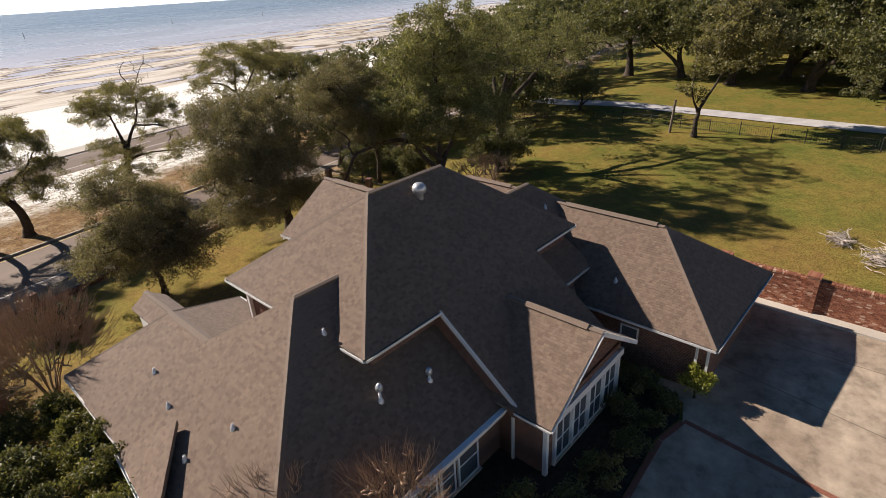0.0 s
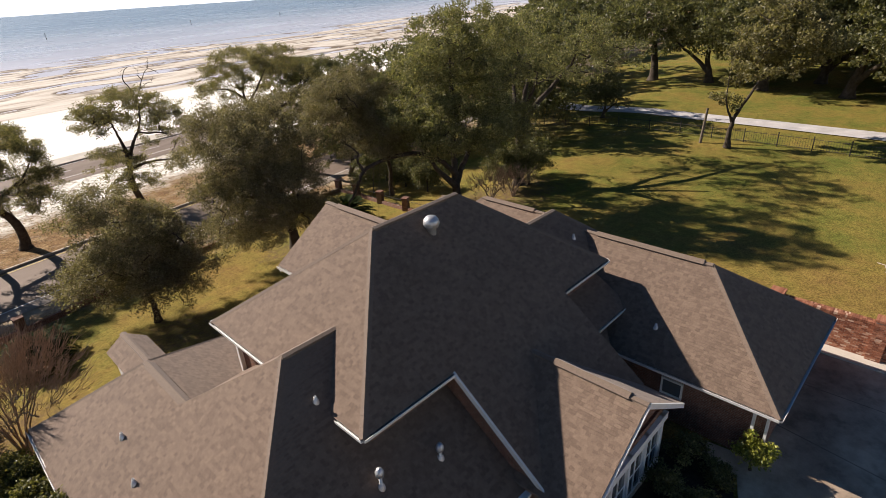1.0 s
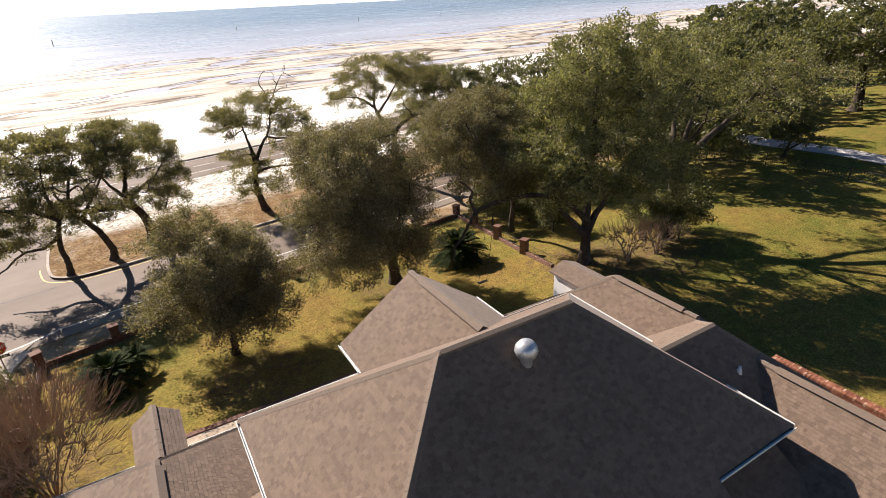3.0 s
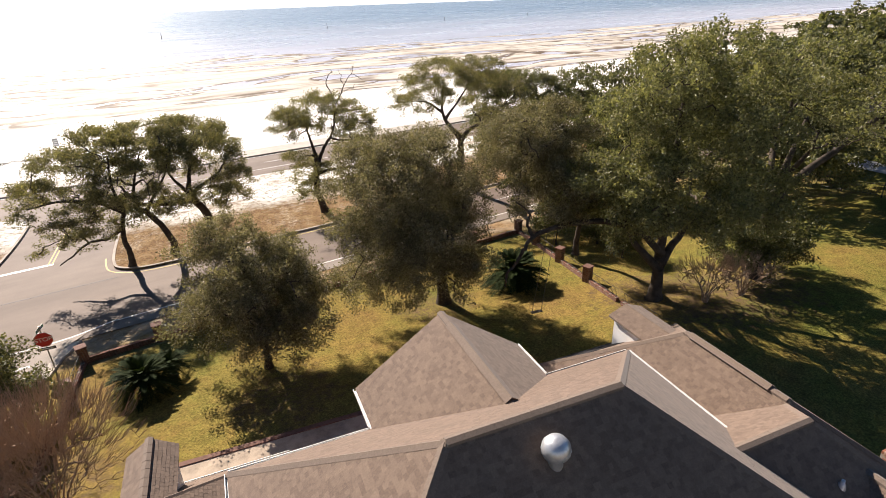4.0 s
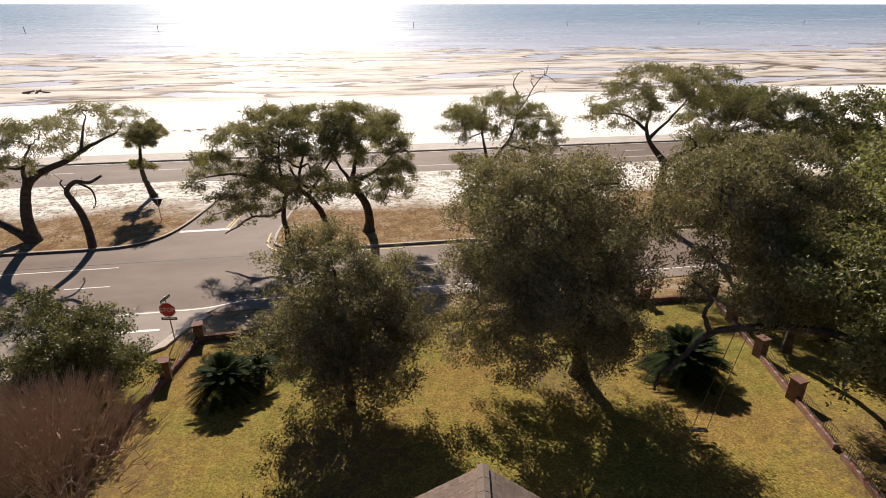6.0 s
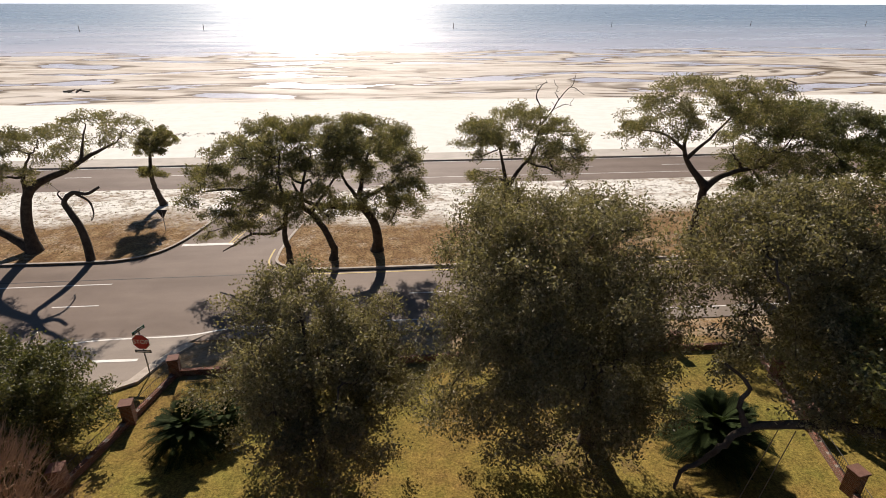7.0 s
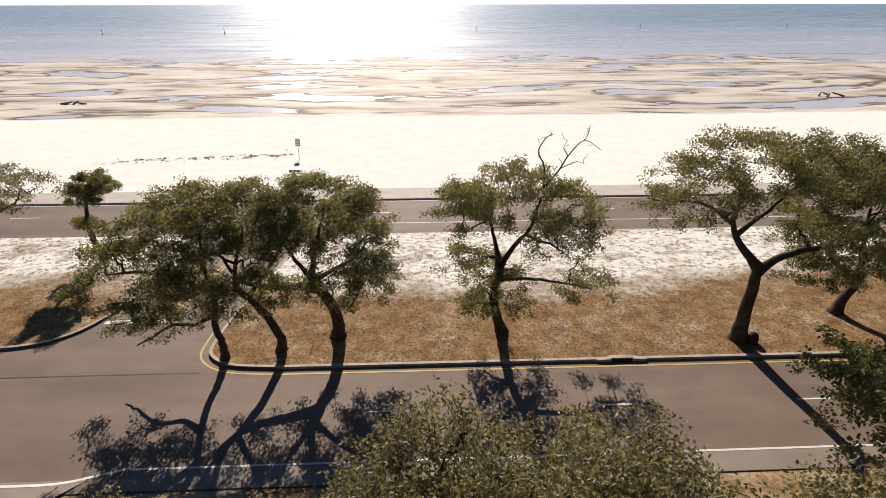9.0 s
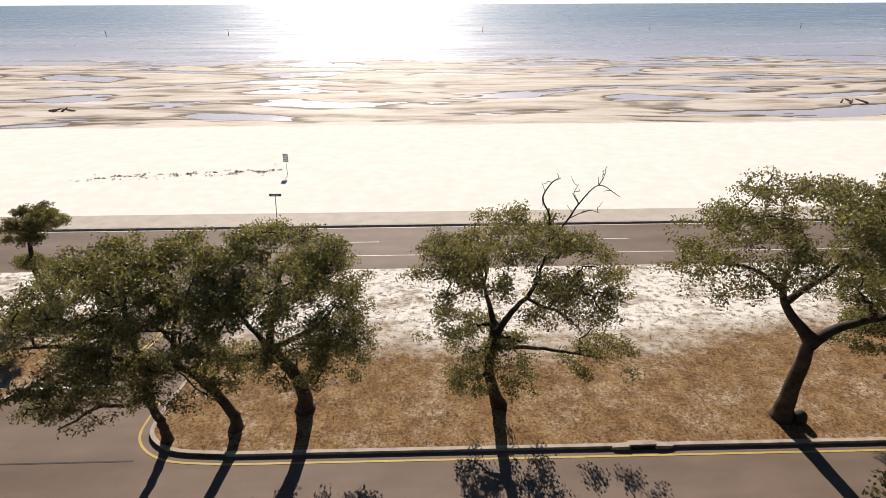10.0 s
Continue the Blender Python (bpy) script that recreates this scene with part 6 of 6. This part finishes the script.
# ---- signs ----
RED = plain("red_sign_sheet", (0.5, 0.02, 0.02), (0.58, 0.035, 0.03), 3.0, 0.45)
SIGN_WHITE = plain("white_sign_sheet", (0.78, 0.78, 0.77), (0.85, 0.85, 0.84), 3.0, 0.45)
SIGN_BLACK = plain("black_sign_sheet", (0.012, 0.012, 0.012), (0.025, 0.025, 0.025), 3.0, 0.5)
SIGN_GREEN = plain("green_sign_sheet", (0.01, 0.09, 0.05), (0.02, 0.12, 0.06), 3.0, 0.45)
ZINC = plain("galvanised_steel", (0.25, 0.25, 0.25), (0.4, 0.4, 0.4), 5.0, 0.5, metal=0.7)


def lettering(text, size, material, parent, place):
    """Upright letters in the plane of a sign that faces -y."""
    cu = bpy.data.curves.new(text, "FONT")
    cu.body, cu.size, cu.align_x, cu.align_y, cu.extrude = text, size, "CENTER", "CENTER", 0.002
    tmp = new("letters", cu)
    bpy.context.view_layer.update()
    me = bpy.data.meshes.new_from_object(tmp.evaluated_get(bpy.context.evaluated_depsgraph_get()))
    bpy.data.objects.remove(tmp)
    me.materials.clear()
    me.materials.append(material)
    o = new("lettering", me)
    o.parent = parent
    o.matrix_basis = pose(*place, 90, 0, 0)
    return o


def plate(name, outline, y0, y1, material, parent):
    """A flat sign plate: an outline in x and z, between two depths."""
    n = len(outline)
    vs = [(x, y0, z) for x, z in outline] + [(x, y1, z) for x, z in outline]
    return Build().add(vs, [tuple(range(n)), tuple(range(2 * n - 1, n - 1, -1))] + [(i, n + i, n + (i + 1) % n, (i + 1) % n) for i in range(n)]).ob(name, material, parent)


def octagon(r, z):
    return [(r * math.cos(math.pi / 8 + k * math.pi / 4), z + r * math.sin(math.pi / 8 + k * math.pi / 4)) for k in range(8)]


def stop_sign():
    top = thing("stop_sign", (6.95, 42.75, 0.52), "red octagonal stop sign on a steel post with street blades", "sign", turn=-8.0)
    Build().rod((0, 0, -0.3), (0, 0, 2.95), 0.035, 0.035, 8).ob("post", ZINC, top)
    face = plate("sign_rim", octagon(0.49, 2.1), -0.05, -0.04, SIGN_WHITE, top)
    red = plate("sign_face", octagon(0.455, 2.1), -0.056, -0.05, RED, top)
    lettering("STOP", 0.36, SIGN_WHITE, red, (0, -0.059, 2.1))
    one = plate("one_way_plate", [(-0.45, 1.42), (0.45, 1.42), (0.45, 1.6), (-0.45, 1.6)], -0.05, -0.042, SIGN_BLACK, top)
    plate("arrow", [(-0.36, 1.48), (0.2, 1.48), (0.2, 1.44), (0.4, 1.51), (0.2, 1.58), (0.2, 1.54), (-0.36, 1.54)], -0.054, -0.05, SIGN_WHITE, one)
    blade = plate("street_blade", [(-0.42, 2.72), (0.42, 2.72), (0.42, 2.9), (-0.42, 2.9)], -0.008, 0.008, SIGN_GREEN, top)
    blade.matrix_basis = Matrix.Rotation(radians(78), 4, "Z")
    bar = plate("text_bar", [(-0.3, 2.78), (0.3, 2.78), (0.3, 2.84), (-0.3, 2.84)], -0.012, 0.012, SIGN_WHITE, blade)


stop_sign()


def beach_signs():
    s = thing("beach_sign", (6.7, 107.3, ground_z(0, 107.3)), "tall grey notice board on the sand", "sign")
    Build().rod((0, 0, -0.3), (0, 0, 1.8), 0.04, 0.04, 8).ob("post", ZINC, s)
    plate("board", [(-0.34, 1.85), (0.34, 1.85), (0.34, 3.0), (-0.34, 3.0)], -0.03, 0.0, ZINC, s)
    for k in range(3):
        plate("text_bar", [(-0.24, 2.05 + 0.28 * k), (0.24, 2.05 + 0.28 * k), (0.24, 2.17 + 0.28 * k), (-0.24, 2.17 + 0.28 * k)], -0.036, -0.03, SIGN_WHITE, s)
    s = thing("street_sign", (10.4, 86.95, 0.13), "leaning steel post with a dark street blade", "sign")
    Build().rod((0, 0, -0.2), (0.2, 0, 3.3), 0.04, 0.04, 8).ob("post", ZINC, s)
    plate("blade", [(-0.4, 3.2), (0.8, 3.2), (0.8, 3.45), (-0.4, 3.45)], -0.02, 0.02, SIGN_BLACK, s)
    plate("text_bar", [(-0.2, 3.28), (0.6, 3.28), (0.6, 3.37), (-0.2, 3.37)], -0.025, 0.025, SIGN_WHITE, s)
    s = thing("yield_sign", (-0.2, 64.6, 0.13), "grey back of a triangular give-way sign", "sign")
    Build().rod((0, 0, -0.2), (0, 0, 1.9), 0.035, 0.035, 8).ob("post", ZINC, s)
    plate("triangle", [(0, 1.2), (0.5, 2.05), (-0.5, 2.05)], -0.02, 0.0, SIGN_BLACK, s)


beach_signs()


# ---- small things by the road and on the beach ----
def storm_drain():
    t = thing("storm_drain", (37.0, R1 + 0.18, 0.0), "stained concrete storm inlet in the kerb", "drain")
    Build().box(-0.75, 0.75, 0.05, 0.42, -0.1, 0.24).ob("hood", CONCRETE, t, bevel=0.03)
    # solid black plate standing in for the shade inside the inlet opening
    Build().box(-0.62, 0.62, -0.03, 0.02, 0.0, 0.16).ob("mouth", SIGN_BLACK, t)
    for sgn in (-1, 1):
        Build().add([(sgn * 0.7, -0.05, 0), (sgn * 1.6, -0.02, 0), (sgn * 1.6, 0.3, 0), (sgn * 0.7, 0.3, 0), (sgn * 0.7, -0.05, 0.24), (sgn * 1.6, -0.02, 0.17), (sgn * 1.6, 0.3, 0.17), (sgn * 0.7, 0.3, 0.24)],
                    [(0, 1, 2, 3), (4, 5, 6, 7), (0, 1, 5, 4), (2, 3, 7, 6), (0, 3, 7, 4), (1, 2, 6, 5)]).ob("wing", KERB, t, bevel=0.02)


storm_drain()
for k, (x, y) in enumerate(((-209, 470), (-122, 476), (72, 510), (219, 534), (360, 548), (470, 540))):
    t = thing("sea_pile", (x, y, SEA - 2.0), "lone weathered timber pile in the shallows", "pile", "sea piles")
    Build().rod((0, 0, 0), (0.3 * (k % 3 - 1), 0, 6.4 + 0.4 * (k % 2)), 0.27, 0.22, 8).ob("shaft", WOOD, t)


def driftwood(place, seed, label):
    rng = np.random.default_rng(seed)
    t = thing("driftwood", place, label, "debris", "driftwood")
    for k in range(4):
        a = rng.uniform(0, 3.14)
        c = rng.normal(size=2) * 1.2
        d = np.array([math.cos(a), 0.4 * math.sin(a)]) * rng.uniform(0.9, 1.8)
        Build().rod((c[0] - d[0], c[1] - d[1], 0.1), (c[0] + d[0], c[1] + d[1], 0.5 + 0.5 * rng.random()), 0.25, 0.14, 7).ob("log", WOOD, t)


driftwood((-57.5, 165.0, -1.9), 3, "dark driftwood logs at the edge of the wet flats")
driftwood((130.5, 167.0, -1.9), 4, "dark driftwood logs at the edge of the wet flats")


def scatter_tufts(name, label, spots, size, material, seed, blades=9):
    """Small grass tufts of a few upright blades, joined."""
    rng = np.random.default_rng(seed)
    n = len(spots)
    base = np.repeat(spots, blades, 0) + np.concatenate([rng.normal(size=(n * blades, 2)) * size * 0.35, np.zeros((n * blades, 1))], 1)
    a = rng.uniform(0, 6.28, n * blades)
    lean = rng.uniform(0.1, 0.8, n * blades)
    h = size * rng.uniform(0.5, 1.2, n * blades)
    d = np.stack([np.cos(a) * lean, np.sin(a) * lean, np.ones_like(a)], -1) * h[:, None]
    w = np.stack([-np.sin(a), np.cos(a), 0 * a], -1) * size * 0.09
    v = np.stack([base - w, base + w, base + d * 0.6 + w * 0.6, base + d], 1).reshape(-1, 3)
    ob = link_mesh(name, v, np.arange(len(v)).reshape(-1, 4), material)
    return tagged(ob, label, "grass", kind="stuff")


rng = np.random.default_rng(77)
spots = np.array([(x, y, 0.11) for x, y in zip(rng.uniform(-30, 90, 5200), rng.uniform(55.8, 76.8, 5200)) if (x > 12.6 or x < 0.5 and y > 59.2) and noise.noise((x / 3, y / 2.0, 4)) > -0.15])
DRYLEAF = make_leaf("dry_grass", [(0.0, (0.13, 0.09, 0.035)), (0.6, (0.25, 0.19, 0.08)), (1.0, (0.38, 0.3, 0.15))], 0.8, 0.2)
LAWNLEAF = make_leaf("lawn_grass", [(0.0, (0.1, 0.11, 0.02)), (0.55, (0.22, 0.19, 0.05)), (1.0, (0.36, 0.28, 0.09))], 0.7, 0.3)
scatter_tufts("dry_tufts", "tufts of dry grass on the sandy median", spots, 0.14, DRYLEAF, 1, 7)
spots = np.array([(x, y, ground_z(x, y) - 0.02) for x, y in zip(rng.uniform(6.5, 41, 5500), rng.uniform(26.5, 42.2, 5500))])
scatter_tufts("lawn_tufts", "short yellowing lawn grass", spots, 0.05, LAWNLEAF, 2, 4)
wr = [(-21 + 26 * t + rng.normal() * 0.5, 106.5 + 3.4 * t + rng.normal() * (0.25 + 0.9 * rng.random())) for t in rng.random(900)]
wr = [(x, y) for x, y in wr if noise.noise((x / 1.6, y / 0.8, 2.0)) > 0.12]
spots = np.array([(x, y, ground_z(x, y) - 0.02) for x, y in wr])
scatter_tufts("beach_wrack", "line of dark seaweed and dune grass on the sand", spots, 0.22, plain("seaweed", (0.07, 0.06, 0.035), (0.2, 0.16, 0.1), 4.0, 0.9), 3)


def rope_swing():
    t = thing("rope_swing", (32.0, 29.6, 1.62), "wooden board swing hung on two ropes", "swing", turn=-15.0)
    Build().box(-0.36, 0.36, -0.12, 0.12, 0.42, 0.47).ob("seat", WOOD, t, bevel=0.008)
    for x in (-0.3, 0.3):
        Build().rod((x, 0, 0.45), (0.3 + x * 0.8, -0.72, 5.85), 0.014, 0.014, 5).ob("rope", WOOD, t)


rope_swing()


def dead_branch(lines, place, label, material):
    rng = np.random.default_rng(len(label))
    t = thing("dead_branch", place, label, "branch")
    for line, r0, r1 in lines:
        pts = np.array([tuple(p) for p in curve_line(line, 5)])
        v, f = tubes([(pts, np.linspace(r0, r1, len(pts)))], 6)
        link_mesh("branch", v, f, material, t, True)
        for k in range(3, len(pts), 3):
            d = rng.normal(size=3) * np.array([0.3, 0.12, 0.2]) + np.array([0, 0, 0.22])
            tw = np.array([pts[k], pts[k] + d * 0.45 + rng.normal(size=3) * 0.05, pts[k] + d * 0.8, pts[k] + d * 1.3 + rng.normal(size=3) * 0.08])
            v, f = tubes([(tw, np.array([r1 * 0.8 + 0.006, 0.016, 0.013, 0.009]))], 4)
            link_mesh("twig", v, f, material, t)
    return t


dead_branch([(up((0, 0, -0.4), (-0.1, 0, 1.0), (-0.5, 0, 1.9), (-0.1, 0, 2.7), (0.3, 0, 2.9)), 0.06, 0.02), (up((0.1, 0, -0.3), (0.9, 0.1, 0.8), (1.3, 0, 1.6), (2.2, 0.1, 2.5), (3.3, 0.1, 1.9)), 0.06, 0.015),
             (up((1.3, 0, 1.6), (1.0, 0, 2.1), (1.2, 0, 2.6)), 0.03, 0.01), (up((2.2, 0.1, 2.5), (2.4, 0.1, 2.9), (2.3, 0.1, 3.2)), 0.025, 0.01), (up((0.9, 0.1, 0.8), (1.8, 0.1, 1.2), (2.4, 0, 1.1)), 0.03, 0.01)],
            (32.1, 59.2, 10.6), "bleached dead limbs above the oak's crown", BARK)
dead_branch([(up((0, 0, -0.1), (0.05, 0, 1.6), (-0.1, 0, 3.0), (-0.5, 0, 4.2), (-0.7, 0, 5.0), (0.1, 0, 5.7), (1.1, 0, 5.6), (2.1, 0, 6.1)), 0.36, 0.09), (up((0.3, 0, 5.6), (1.1, 0, 5.0), (1.2, 0, 4.0), (0.9, 0, 3.4)), 0.1, 0.03), (up((-0.7, 0, 5.0), (-1.0, 0, 5.6), (-0.8, 0, 5.9)), 0.08, 0.03)],
            (-3.9, 58.8, 0.1), "dead twisted oak trunk without a crown", BARK)
t = thing("stump", (46.2, 57.0, 0.1), "rounded burl at the foot of an oak", "stump")
lathe([(0.32, -0.1), (0.36, 0.25), (0.3, 0.6), (0.12, 0.78), (0.0, 0.8)], 10).ob("burl", BARK, t, True)
